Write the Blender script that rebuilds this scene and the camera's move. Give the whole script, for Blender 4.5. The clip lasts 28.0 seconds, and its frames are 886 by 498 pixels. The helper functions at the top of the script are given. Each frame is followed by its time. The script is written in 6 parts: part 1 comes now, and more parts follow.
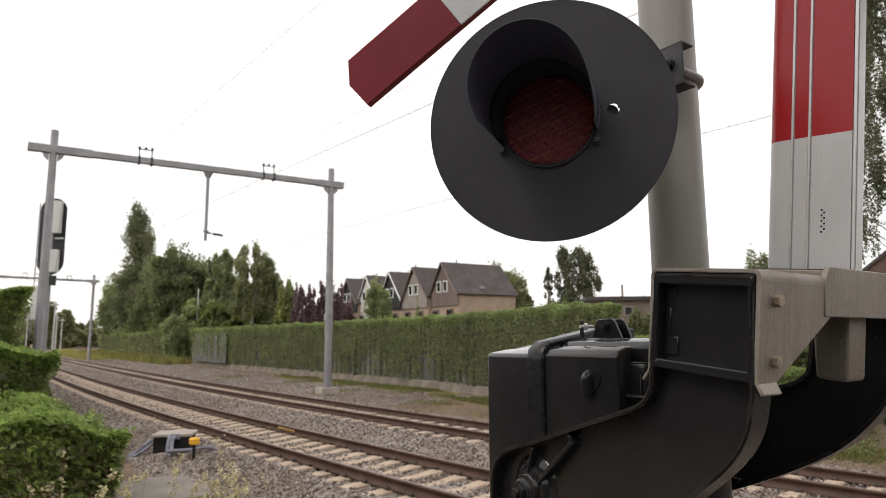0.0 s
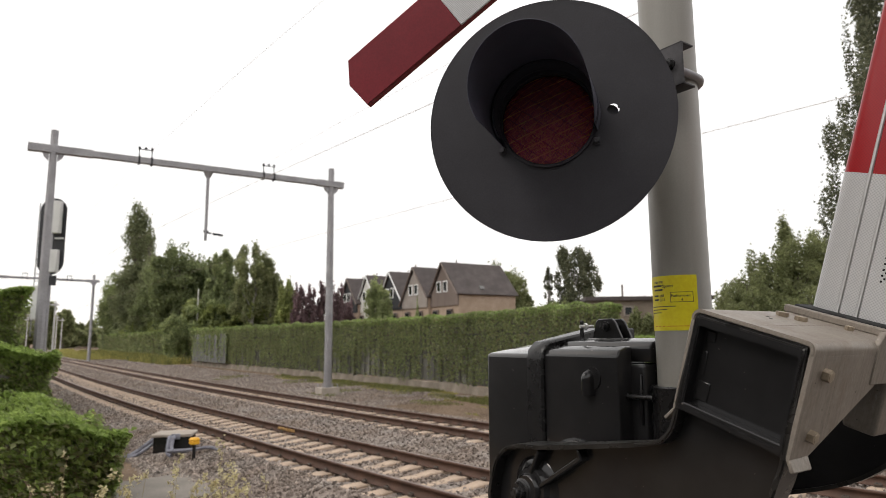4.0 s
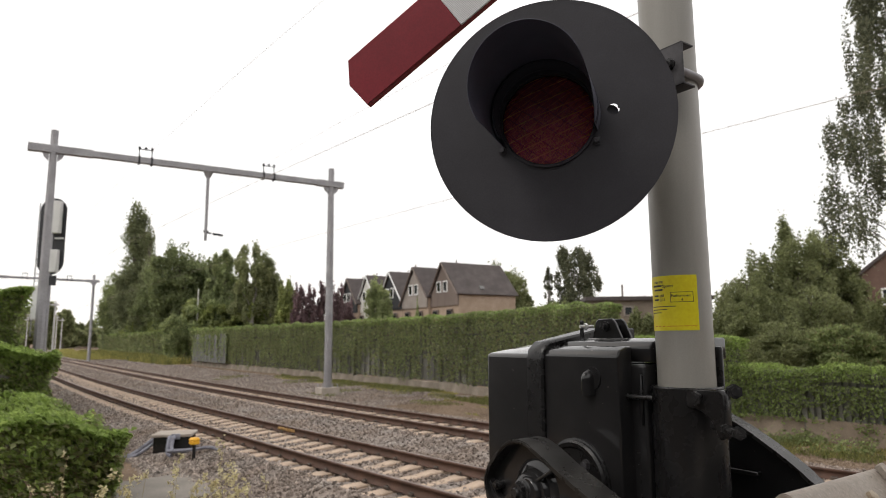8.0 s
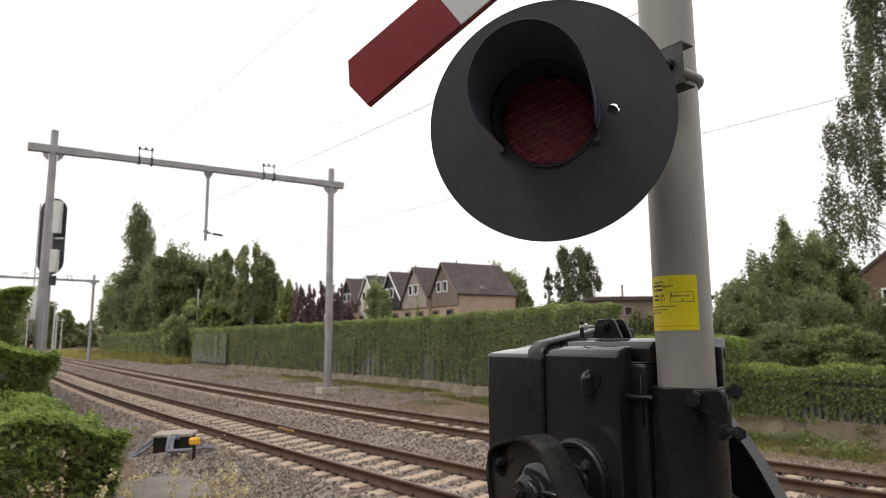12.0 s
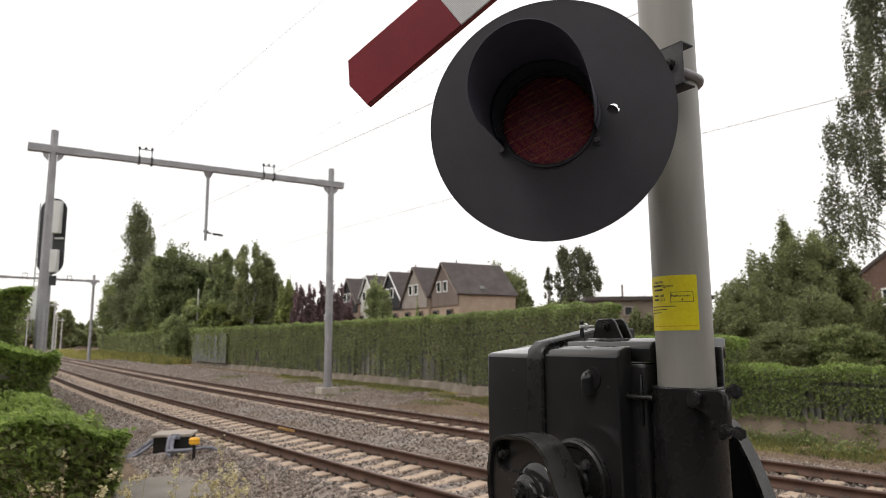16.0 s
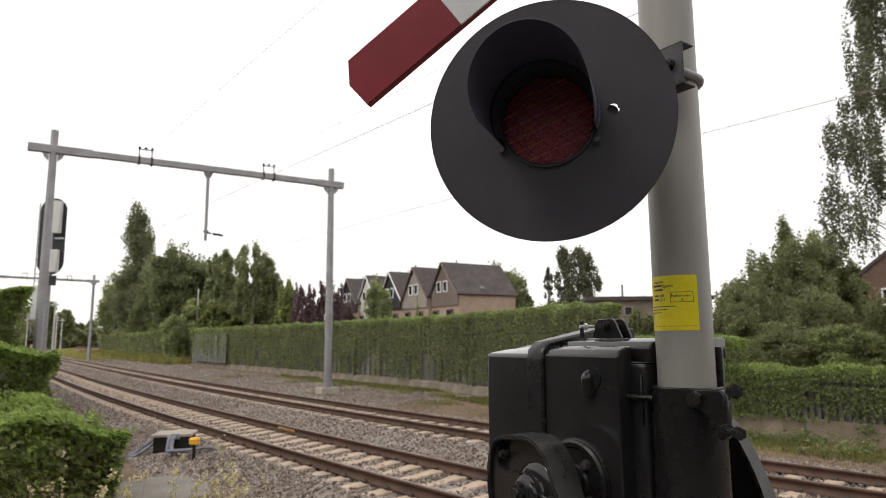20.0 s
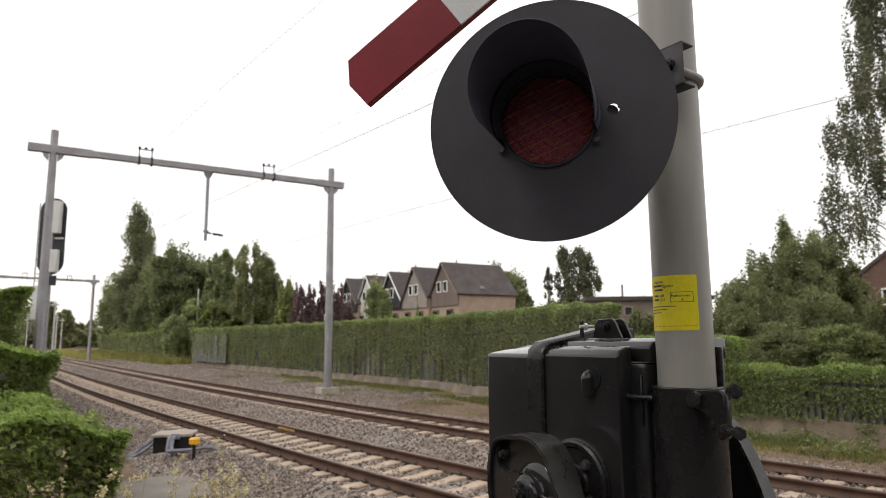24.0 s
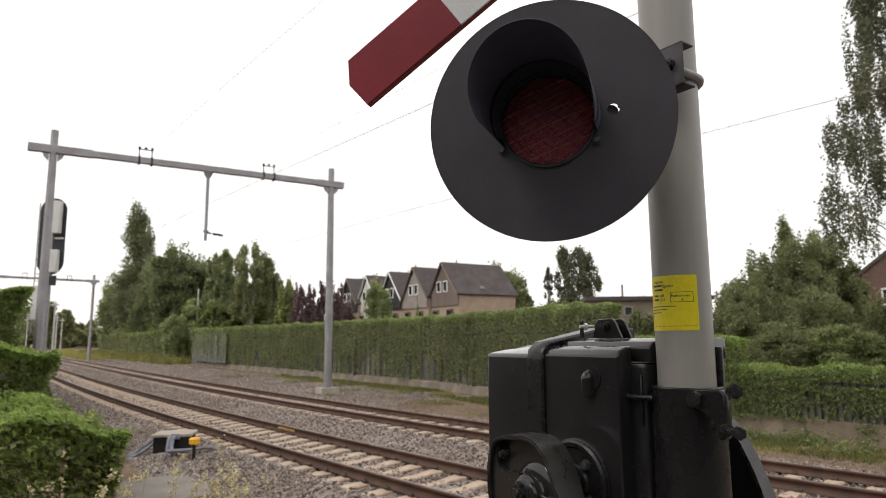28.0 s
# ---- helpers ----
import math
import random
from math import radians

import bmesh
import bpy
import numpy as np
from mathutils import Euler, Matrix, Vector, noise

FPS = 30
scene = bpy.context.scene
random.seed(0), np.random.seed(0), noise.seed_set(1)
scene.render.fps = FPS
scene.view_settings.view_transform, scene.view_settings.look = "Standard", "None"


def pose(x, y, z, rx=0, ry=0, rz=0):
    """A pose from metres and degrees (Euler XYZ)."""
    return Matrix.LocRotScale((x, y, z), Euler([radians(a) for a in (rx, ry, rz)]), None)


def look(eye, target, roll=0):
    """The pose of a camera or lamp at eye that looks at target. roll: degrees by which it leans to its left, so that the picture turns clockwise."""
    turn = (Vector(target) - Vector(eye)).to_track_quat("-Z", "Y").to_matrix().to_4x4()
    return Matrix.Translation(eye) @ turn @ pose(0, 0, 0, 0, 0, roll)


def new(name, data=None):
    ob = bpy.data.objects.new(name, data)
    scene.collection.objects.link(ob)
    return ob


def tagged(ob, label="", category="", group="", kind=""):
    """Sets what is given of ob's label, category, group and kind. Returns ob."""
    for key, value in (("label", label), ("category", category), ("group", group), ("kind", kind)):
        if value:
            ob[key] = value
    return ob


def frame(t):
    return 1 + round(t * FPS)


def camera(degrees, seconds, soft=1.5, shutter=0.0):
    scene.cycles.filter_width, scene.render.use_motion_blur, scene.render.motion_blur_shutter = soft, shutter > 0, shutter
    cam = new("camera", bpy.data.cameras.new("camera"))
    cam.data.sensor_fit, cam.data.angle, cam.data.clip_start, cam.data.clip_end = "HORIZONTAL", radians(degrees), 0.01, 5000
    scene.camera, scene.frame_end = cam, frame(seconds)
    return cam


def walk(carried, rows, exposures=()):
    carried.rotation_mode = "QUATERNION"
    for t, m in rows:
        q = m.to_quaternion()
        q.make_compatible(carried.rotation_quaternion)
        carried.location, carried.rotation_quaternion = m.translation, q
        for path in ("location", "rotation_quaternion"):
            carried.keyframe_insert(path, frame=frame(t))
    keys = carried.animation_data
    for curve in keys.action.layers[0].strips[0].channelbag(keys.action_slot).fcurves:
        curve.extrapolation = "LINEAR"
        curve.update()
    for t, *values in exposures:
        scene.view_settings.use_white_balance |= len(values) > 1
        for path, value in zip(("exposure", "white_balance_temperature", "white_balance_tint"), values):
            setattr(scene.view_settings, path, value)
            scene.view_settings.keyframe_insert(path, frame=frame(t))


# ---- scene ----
import itertools
from math import cos, sin, pi, atan2, hypot, sqrt

# ---- the camera, which stands still on its tripod ----
EYE_H = 2.126
cam = camera(69.27, 28.0, soft=0.8)
cam.data.dof.use_dof = True
cam.data.dof.focus_distance = 1.7
cam.data.dof.aperture_fstop = 5.2
STAND = pose(0, 0, EYE_H, 98.0, 0, 0) @ pose(0, 0, 0, 0, 0, -0.41)
walk(cam, [(0.0, STAND), (28.0, STAND)], exposures=[(0.0, 0.05), (28.0, 0.05)])

# ---- overcast daylight ----
world = bpy.data.worlds.new("overcast_sky")
scene.world = world
world.use_nodes = True
wn, wl = world.node_tree.nodes, world.node_tree.links
sky = wn.new("ShaderNodeTexSky")
sky.sky_type = "NISHITA"
sky.sun_disc = False
sky.sun_elevation, sky.sun_rotation = radians(48), radians(-60)
sky.dust_density = 4.0
cloud = wn.new("ShaderNodeMix")
cloud.data_type = "RGBA"
cloud.inputs[0].default_value = 0.86
cloud.inputs[7].default_value = (13.2, 12.9, 12.6, 1)
wl.new(sky.outputs[0], cloud.inputs[6])
wl.new(cloud.outputs[2], wn["Background"].inputs[0])
wn["Background"].inputs[1].default_value = 0.09

sun_data = bpy.data.lights.new("sun", "SUN")
sun_data.energy, sun_data.angle, sun_data.color = 1.0, radians(25), (1.0, 0.95, 0.88)
sun = new("sun", sun_data)
sun.matrix_world = look((-20, -12, 30), (0, 0, 0))


# ---- materials ----
class Mat:
    """A node material and short ways to add nodes to it."""

    def __init__(self, name, base=(0.5, 0.5, 0.5), rough=0.6, metal=0.0, spec=0.5):
        self.m = bpy.data.materials.new(name)
        self.m.use_nodes = True
        self.n, self.l = self.m.node_tree.nodes, self.m.node_tree.links
        self.b = self.n["Principled BSDF"]
        self.b.inputs["Base Color"].default_value = (*base, 1)
        self.b.inputs["Roughness"].default_value = rough
        self.b.inputs["Metallic"].default_value = metal
        self.b.inputs["Specular IOR Level"].default_value = spec
        self.coord = self.n.new("ShaderNodeTexCoord").outputs["Object"]

    def noise(self, scale, detail=4, stretch=None, rough=0.55, world=False):
        t = self.n.new("ShaderNodeTexNoise")
        t.inputs["Scale"].default_value, t.inputs["Detail"].default_value, t.inputs["Roughness"].default_value = scale, detail, rough
        c = self.n.new("ShaderNodeNewGeometry").outputs["Position"] if world else self.coord
        if stretch:
            mp = self.n.new("ShaderNodeMapping")
            mp.inputs["Scale"].default_value = stretch
            self.l.new(c, mp.inputs[0])
            c = mp.outputs[0]
        self.l.new(c, t.inputs["Vector"])
        return t.outputs[0]

    def ramp(self, src, *stops):
        r = self.n.new("ShaderNodeValToRGB")
        while len(r.color_ramp.elements) < len(stops):
            r.color_ramp.elements.new(0.5)
        for e, (p, c) in zip(r.color_ramp.elements, stops):
            e.position, e.color = p, (*c, 1) if len(c) == 3 else c
        self.l.new(src, r.inputs[0])
        return r.outputs[0]

    def mix(self, fac, a, b, mode="MIX"):
        x = self.n.new("ShaderNodeMix")
        x.data_type, x.blend_type = "RGBA", mode
        for s, v in ((0, fac), (6, a), (7, b)):
            if isinstance(v, (int, float)):
                x.inputs[s].default_value = v
            elif isinstance(v, tuple):
                x.inputs[s].default_value = (*v, 1)
            else:
                self.l.new(v, x.inputs[s])
        return x.outputs[2]

    def color(self, src):
        self.l.new(src, self.b.inputs["Base Color"])
        return self

    def rough(self, src):
        self.l.new(src, self.b.inputs["Roughness"])
        return self

    def bump(self, src, strength=0.3, dist=0.01):
        k = self.n.new("ShaderNodeBump")
        k.inputs["Strength"].default_value, k.inputs["Distance"].default_value = strength, dist
        self.l.new(src, k.inputs["Height"])
        self.l.new(k.outputs[0], self.b.inputs["Normal"])
        return self

    def random(self, kind="object"):
        if kind == "object":
            return self.n.new("ShaderNodeObjectInfo").outputs["Random"]
        return self.n.new("ShaderNodeNewGeometry").outputs["Random Per Island"]


def g(v):
    return (v, v, v)


def worn(name, a, b, scale=6, fine=120, rough=0.6, metal=0.0, bump=0.15, dist=0.002, stretch=None, spec=0.5, grain=0.35):
    """Two tones at a large scale, a fine grain and a little relief."""
    m = Mat(name, a, rough, metal, spec)
    big = m.ramp(m.noise(scale, 5, stretch), (0.35, a), (0.7, b))
    fin = m.noise(fine, 3)
    m.color(m.mix(grain, big, m.ramp(fin, (0.3, g(0.35)), (0.75, g(0.75))), "OVERLAY"))
    m.bump(fin, bump, dist)
    r = m.n.new("ShaderNodeMapRange")
    r.inputs[3].default_value, r.inputs[4].default_value = max(0.05, rough - 0.12), min(1, rough + 0.15)
    m.l.new(m.noise(scale * 2.3, 4), r.inputs[0])
    m.rough(r.outputs[0])
    return m.m


def leafy(name, dark, light, gloss=0.5, through_leaf=0.55, dead=None):
    """Foliage: every leaf has its own tone, and some light comes through it."""
    m = Mat(name, dark, gloss, 0, 0.35)
    col = m.ramp(m.random("island"), (0.0, dark), (0.6, tuple((p + q) / 2 for p, q in zip(dark, light))), *(((1.0, light),) if dead is None else ((0.86, light), (0.90, dead), (1.0, dead))))
    tone = m.ramp(m.noise(0.6, 3, world=True), (0.3, g(0.72)), (0.7, g(1.2)))
    col = m.mix(0.8, col, tone, "MULTIPLY")
    m.color(col)
    t = m.n.new("ShaderNodeBsdfTranslucent")
    m.l.new(col, t.inputs[0])
    x = m.n.new("ShaderNodeMixShader")
    x.inputs[0].default_value = through_leaf
    m.l.new(m.b.outputs[0], x.inputs[1])
    m.l.new(t.outputs[0], x.inputs[2])
    m.l.new(x.outputs[0], m.n["Material Output"].inputs[0])
    return m.m


def galvanised(name):
    """Old zinc: a tan grey skin, faint streaks down the sheet, sparse dark pits and pale scuffs."""
    m = Mat(name, (0.25, 0.22, 0.19), 0.48, 0.22, 0.5)
    skin = m.ramp(m.noise(5, 4), (0.3, (0.255, 0.218, 0.183)), (0.7, (0.305, 0.264, 0.223)))
    streak = m.ramp(m.noise(120, 3, (1, 1, 0.05)), (0.35, g(0.42)), (0.65, g(0.58)))
    col = m.mix(0.55, skin, streak, "OVERLAY")
    mottle = m.ramp(m.noise(150, 5, (1, 1, 0.5), rough=0.75), (0.38, g(0.30)), (0.62, g(0.66)))
    col = m.mix(0.3, col, mottle, "OVERLAY")
    rust = m.ramp(m.noise(7, 6, (1, 1, 0.6), rough=0.75), (0.56, g(0.0)), (0.74, g(0.55)))
    col = m.mix(rust, col, (0.175, 0.118, 0.075))
    pits = m.ramp(m.noise(75, 2, rough=0.4), (0.72, g(0.0)), (0.75, g(0.75)))
    col = m.mix(pits, col, (0.085, 0.072, 0.058))
    scuffs = m.ramp(m.noise(150, 2, (1, 1, 0.25), rough=0.5), (0.66, g(0.0)), (0.73, g(0.4)))
    m.color(m.mix(scuffs, col, (0.43, 0.40, 0.36)))
    m.bump(m.noise(260, 3), 0.14, 0.0008)
    m.rough(m.ramp(m.noise(12, 4), (0.3, g(0.38)), (0.7, g(0.58))))
    return m.m


def enamel(name, a, b, coat):
    """Black enamel: a dull, slightly dusty body with a few pale chips under a clear, uneven gloss."""
    m = Mat(name, a, 0.45, 0, 0.08)
    body = m.ramp(m.noise(9, 5), (0.35, a), (0.7, b))
    dusty = m.ramp(m.noise(4, 6, rough=0.7), (0.52, g(0.0)), (0.72, g(0.35)))
    body = m.mix(dusty, body, (0.026, 0.0232, 0.0226))
    chips = m.ramp(m.noise(95, 2, rough=0.4), (0.765, g(0.0)), (0.785, g(1.0)))
    m.color(m.mix(chips, body, (0.11, 0.097, 0.088)))
    m.bump(m.noise(130, 3), 0.10, 0.0010)
    m.b.inputs["Coat Weight"].default_value = coat
    r = m.ramp(m.noise(14, 4), (0.3, g(0.04)), (0.7, g(0.13)))
    m.l.new(r, m.b.inputs["Coat Roughness"])
    return m.m


M_BLACK = enamel("black_paint", (0.0140, 0.0134, 0.0138), (0.0205, 0.0196, 0.0200), 1.0)
M_DULLBLACK = worn("dull_black_paint", (0.0105, 0.0099, 0.0102), (0.0160, 0.0152, 0.0154), 9, 260, 0.26, 0, 0.09, 0.0005, None, 0.34)
M_MATT = worn("matt_black_board", (0.0305, 0.0280, 0.0325), (0.0420, 0.0392, 0.0455), 5, 300, 0.55, 0, 0.1, 0.0006, None, 0.36)
M_HOOD = worn("black_hood", (0.070, 0.070, 0.096), (0.090, 0.090, 0.120), 7, 300, 0.42, 0, 0.1, 0.0006, None, 0.4)
# steel darkened for the shade in which the bracket hangs
M_BRACKET = worn("shade_toned_steel", (0.050, 0.047, 0.050), (0.085, 0.080, 0.084), 12, 100, 0.5, 0.4, 0.1, 0.0008)
# worn black paint, lightened further for the sky's reflection on the rim
M_RIM = worn("worn_sheen_rim", (0.018, 0.017, 0.016), (0.042, 0.039, 0.036), 12, 200, 0.28, 0.2, 0.12, 0.0008)
M_GALV = galvanised("galvanised_steel")
M_GALV_FAR = worn("galvanised_mast", (0.278, 0.270, 0.282), (0.375, 0.366, 0.378), 1.5, 18, 0.55, 0.35, 0.1, 0.002)
# mast steel paled: distance haze painted into the far gantries' colour
M_GALV_HAZE = worn("hazed_galvanised_mast", (0.52, 0.50, 0.51), (0.62, 0.60, 0.61), 1.5, 18, 0.55, 0.1, 0.1, 0.002)
M_POLE = worn("grey_pole_paint", (0.255, 0.240, 0.212), (0.345, 0.326, 0.293), 9.0, 320, 0.34, 0, 0.05, 0.0004, (1, 1, 0.14), 0.5, 0.14)
M_BOLT = worn("brass_toned_bolt", (0.34, 0.28, 0.21), (0.50, 0.42, 0.32), 40, 200, 0.4, 0.7, 0.1, 0.0005)
M_DARKBOLT = worn("dark_steel_bolt", (0.020, 0.0195, 0.020), (0.045, 0.043, 0.043), 40, 200, 0.24, 0.3, 0.1, 0.0005)
M_RUBBER = worn("black_rubber", (0.012, 0.012, 0.012), (0.02, 0.02, 0.02), 20, 200, 0.75, 0, 0.2, 0.001)
M_YELLOW = worn("yellow_sticker", (0.72, 0.60, 0.01), (0.78, 0.66, 0.02), 8, 100, 0.35, 0, 0.02, 0.0003)
M_INK = Mat("black_ink", (0.03, 0.03, 0.03), 0.6).m
M_INK_RED = Mat("red_ink", (0.5, 0.06, 0.02), 0.6).m
M_SIGNRED = worn("faded_red_sign", (0.160, 0.009, 0.016), (0.215, 0.015, 0.024), 4, 150, 0.34, 0, 0.05, 0.0005, None, 0.22)
M_CONC = worn("concrete", (0.34, 0.295, 0.25), (0.46, 0.40, 0.345), 2.2, 40, 0.85, 0, 0.35, 0.006)
M_SLEEPER = worn("concrete_sleeper", (0.40, 0.300, 0.222), (0.52, 0.402, 0.308), 2.0, 30, 0.85, 0, 0.35, 0.006)
M_RUST = worn("rusty_rail", (0.070, 0.037, 0.025), (0.120, 0.064, 0.043), 3, 50, 0.7, 0.1, 0.25, 0.002)
M_RAILTOP = worn("worn_rail_head", (0.16, 0.11, 0.09), (0.24, 0.18, 0.16), 3, 60, 0.45, 0.5, 0.1, 0.001, (1, 1, 1))
M_CLIP = worn("rail_clip", (0.055, 0.042, 0.034), (0.12, 0.09, 0.068), 10, 60, 0.7, 0.1, 0.2, 0.002)
M_OCHRE = worn("ochre_dirt", (0.34, 0.2, 0.07), (0.45, 0.28, 0.12), 8, 60, 0.9, 0, 0.3, 0.003)
M_BARK = worn("bark", (0.10, 0.085, 0.07), (0.2, 0.17, 0.145), 6, 30, 0.9, 0, 0.6, 0.02, (1, 1, 0.25))
M_BIRCHBARK = worn("birch_bark", (0.45, 0.43, 0.4), (0.16, 0.14, 0.12), 4, 20, 0.8, 0, 0.4, 0.01, (1, 1, 2.2))
M_TWIG = worn("dry_stem", (0.26, 0.2, 0.1), (0.36, 0.3, 0.17), 20, 80, 0.8, 0, 0.1, 0.001)
# the ivy set is paled and greyed: the far barrier's haze in its colour
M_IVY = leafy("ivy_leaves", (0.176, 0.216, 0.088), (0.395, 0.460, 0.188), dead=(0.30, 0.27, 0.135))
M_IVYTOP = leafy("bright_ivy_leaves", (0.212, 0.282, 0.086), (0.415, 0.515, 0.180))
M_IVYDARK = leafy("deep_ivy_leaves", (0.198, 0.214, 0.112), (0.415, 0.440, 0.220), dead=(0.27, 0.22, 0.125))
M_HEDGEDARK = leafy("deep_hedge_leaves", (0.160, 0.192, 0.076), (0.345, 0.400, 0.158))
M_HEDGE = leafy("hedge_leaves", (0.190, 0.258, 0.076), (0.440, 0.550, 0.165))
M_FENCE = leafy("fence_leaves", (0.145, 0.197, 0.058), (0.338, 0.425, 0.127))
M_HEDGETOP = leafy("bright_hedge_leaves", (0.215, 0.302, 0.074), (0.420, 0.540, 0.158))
M_OAK = leafy("dull_green_leaves", (0.228, 0.268, 0.126), (0.475, 0.528, 0.250))
M_WOOD = leafy("deep_green_leaves", (0.150, 0.180, 0.082), (0.315, 0.360, 0.165))
M_BIRCH = leafy("birch_leaves", (0.200, 0.222, 0.106), (0.400, 0.420, 0.210))
M_SPRING = leafy("fresh_green_leaves", (0.235, 0.275, 0.098), (0.450, 0.490, 0.185))
M_POPLAR = leafy("poplar_leaves", (0.165, 0.186, 0.100), (0.330, 0.358, 0.192))
M_BIRCHDARK = leafy("grey_green_birch_leaves", (0.128, 0.138, 0.088), (0.270, 0.280, 0.172))
M_GARDEN = leafy("garden_leaves", (0.172, 0.190, 0.089), (0.368, 0.395, 0.186))
M_PURPLE = leafy("purple_leaves", (0.175, 0.116, 0.124), (0.370, 0.255, 0.262))
M_GRASS = leafy("grass_blades", (0.125, 0.138, 0.045), (0.30, 0.305, 0.115), 0.6)
M_STRAW = leafy("dry_grass_blades", (0.28, 0.26, 0.08), (0.48, 0.44, 0.15), 0.7)
M_SEED = leafy("seed_heads", (0.49, 0.44, 0.25), (0.76, 0.69, 0.45), 0.7)
M_SLAT = worn("weathered_slats", (0.115, 0.112, 0.096), (0.19, 0.182, 0.160), 1.2, 14, 0.85, 0, 0.3, 0.004, (1, 1, 0.2))
M_PANEL = worn("grey_panel", (0.085, 0.085, 0.08), (0.24, 0.24, 0.235), 0.9, 14, 0.8, 0, 0.2, 0.004)
M_TILE = worn("dark_roof_tiles", (0.064, 0.052, 0.050), (0.104, 0.086, 0.082), 0.9, 9, 0.8, 0, 0.4, 0.02)
M_BRICK = worn("beige_brick", (0.36, 0.27, 0.20), (0.45, 0.35, 0.27), 1.1, 14, 0.85, 0, 0.3, 0.01)
M_DULLBRICK = worn("dull_brown_brick", (0.19, 0.155, 0.12), (0.26, 0.215, 0.17), 1.1, 14, 0.85, 0, 0.3, 0.01)
M_REDBRICK = worn("red_brick", (0.12, 0.072, 0.054), (0.17, 0.105, 0.082), 1.1, 14, 0.85, 0, 0.3, 0.01)
M_CLAD = worn("brown_cladding", (0.150, 0.115, 0.097), (0.21, 0.168, 0.145), 0.8, 12, 0.7, 0, 0.2, 0.006, (1, 1, 0.2))
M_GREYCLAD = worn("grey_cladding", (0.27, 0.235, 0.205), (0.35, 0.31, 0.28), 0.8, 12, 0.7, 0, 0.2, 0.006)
M_WHITE = worn("white_frame_paint", (0.72, 0.72, 0.71), (0.8, 0.8, 0.79), 2, 20, 0.5, 0, 0.05, 0.002)
M_CREAM = worn("white_wall", (0.62, 0.6, 0.56), (0.72, 0.7, 0.66), 1, 20, 0.8, 0, 0.1, 0.003)
M_PANE = worn("window_glass", (0.02, 0.022, 0.025), (0.035, 0.037, 0.04), 0.6, 5, 0.06, 0, 0.0, 0.001)
M_SIGNAL = worn("signal_black", (0.02, 0.021, 0.024), (0.032, 0.033, 0.037), 2, 20, 0.6, 0, 0.05, 0.002)
M_SIGNALBOX = worn("signal_back_box", (0.62, 0.62, 0.6), (0.72, 0.72, 0.7), 2, 20, 0.5, 0, 0.05, 0.002)
M_ASPHALT = worn("added_asphalt", (0.050, 0.049, 0.048), (0.078, 0.076, 0.074), 1.3, 60, 0.9, 0, 0.4, 0.006)
M_CABLE = worn("grey_cable", (0.16, 0.16, 0.195), (0.29, 0.29, 0.34), 8, 60, 0.6, 0, 0.1, 0.002)
M_CAP = worn("yellow_cap", (0.78, 0.38, 0.015), (0.85, 0.45, 0.03), 8, 60, 0.5, 0, 0.05, 0.001)
M_WIRE = worn("overhead_wire", (0.30, 0.24, 0.19), (0.4, 0.33, 0.27), 2, 20, 0.6, 0.2, 0.0, 0.001)
M_PLINTH = worn("stained_plinth_concrete", (0.22, 0.185, 0.148), (0.35, 0.30, 0.25), 1.6, 30, 0.9, 0, 0.35, 0.006)
M_PAD = worn("mossy_concrete_slab", (0.17, 0.15, 0.13), (0.25, 0.225, 0.195), 1.6, 30, 0.9, 0, 0.3, 0.004)


def ballast_material(name, per):
    m = Mat(name, (0.25, 0.22, 0.2), 0.9, 0, 0.3)
    tone = m.random("island") if per else m.ramp(m.noise(26, 3, world=True, rough=0.8), (0.3, g(0.0)), (0.72, g(1.0)))
    c = m.ramp(tone, (0.0, (0.105, 0.088, 0.078)), (0.35, (0.232, 0.200, 0.178)), (0.75, (0.35, 0.308, 0.278)), (1.0, (0.515, 0.455, 0.41)))
    stain = m.ramp(m.noise(0.9, 4, world=True), (0.35, (0.80, 0.72, 0.66)), (0.7, (1.0, 1.0, 1.0)))
    m.color(m.mix(1.0, c, stain, "MULTIPLY"))
    m.bump(m.noise(60, 3, world=True), 0.5, 0.01)
    return m.m


M_STONE = ballast_material("ballast_stone", True)
M_BACKWALL = worn("unseen_dark_wall", (0.055, 0.056, 0.055), (0.085, 0.086, 0.084), 0.8, 14, 0.9, 0, 0.3, 0.01)
# plinth concrete with the shade under the ivy put into its colour
M_PLINTHSHADE = worn("shaded_plinth_concrete", (0.19, 0.145, 0.108), (0.30, 0.24, 0.185), 1.6, 30, 0.9, 0, 0.35, 0.006)
M_GRIT = worn("verge_grit", (0.16, 0.112, 0.076), (0.30, 0.225, 0.16), 9, 40, 0.95, 0, 0.3, 0.004)
M_BED = ballast_material("ballast_bed", False)


def ground_material():
    m = Mat("sandy_verge", (0.25, 0.2, 0.15), 0.95, 0, 0.2)
    soil = m.ramp(m.noise(14, 6, world=True, rough=0.8), (0.3, (0.085, 0.060, 0.041)), (0.5, (0.215, 0.156, 0.111)), (0.72, (0.36, 0.278, 0.208)))
    soil = m.mix(1.0, soil, m.ramp(m.noise(0.8, 4, world=True), (0.3, (0.62, 0.60, 0.58)), (0.7, (1.1, 1.06, 1.02))), "MULTIPLY")
    grass = m.ramp(m.noise(9, 5, world=True), (0.3, (0.065, 0.075, 0.025)), (0.7, (0.15, 0.15, 0.05)))
    mask = m.ramp(m.noise(0.45, 6, world=True, rough=0.65), (0.54, g(0.0)), (0.70, g(0.7)))
    m.color(m.mix(mask, soil, grass))
    m.bump(m.noise(30, 4, world=True), 0.6, 0.02)
    return m.m


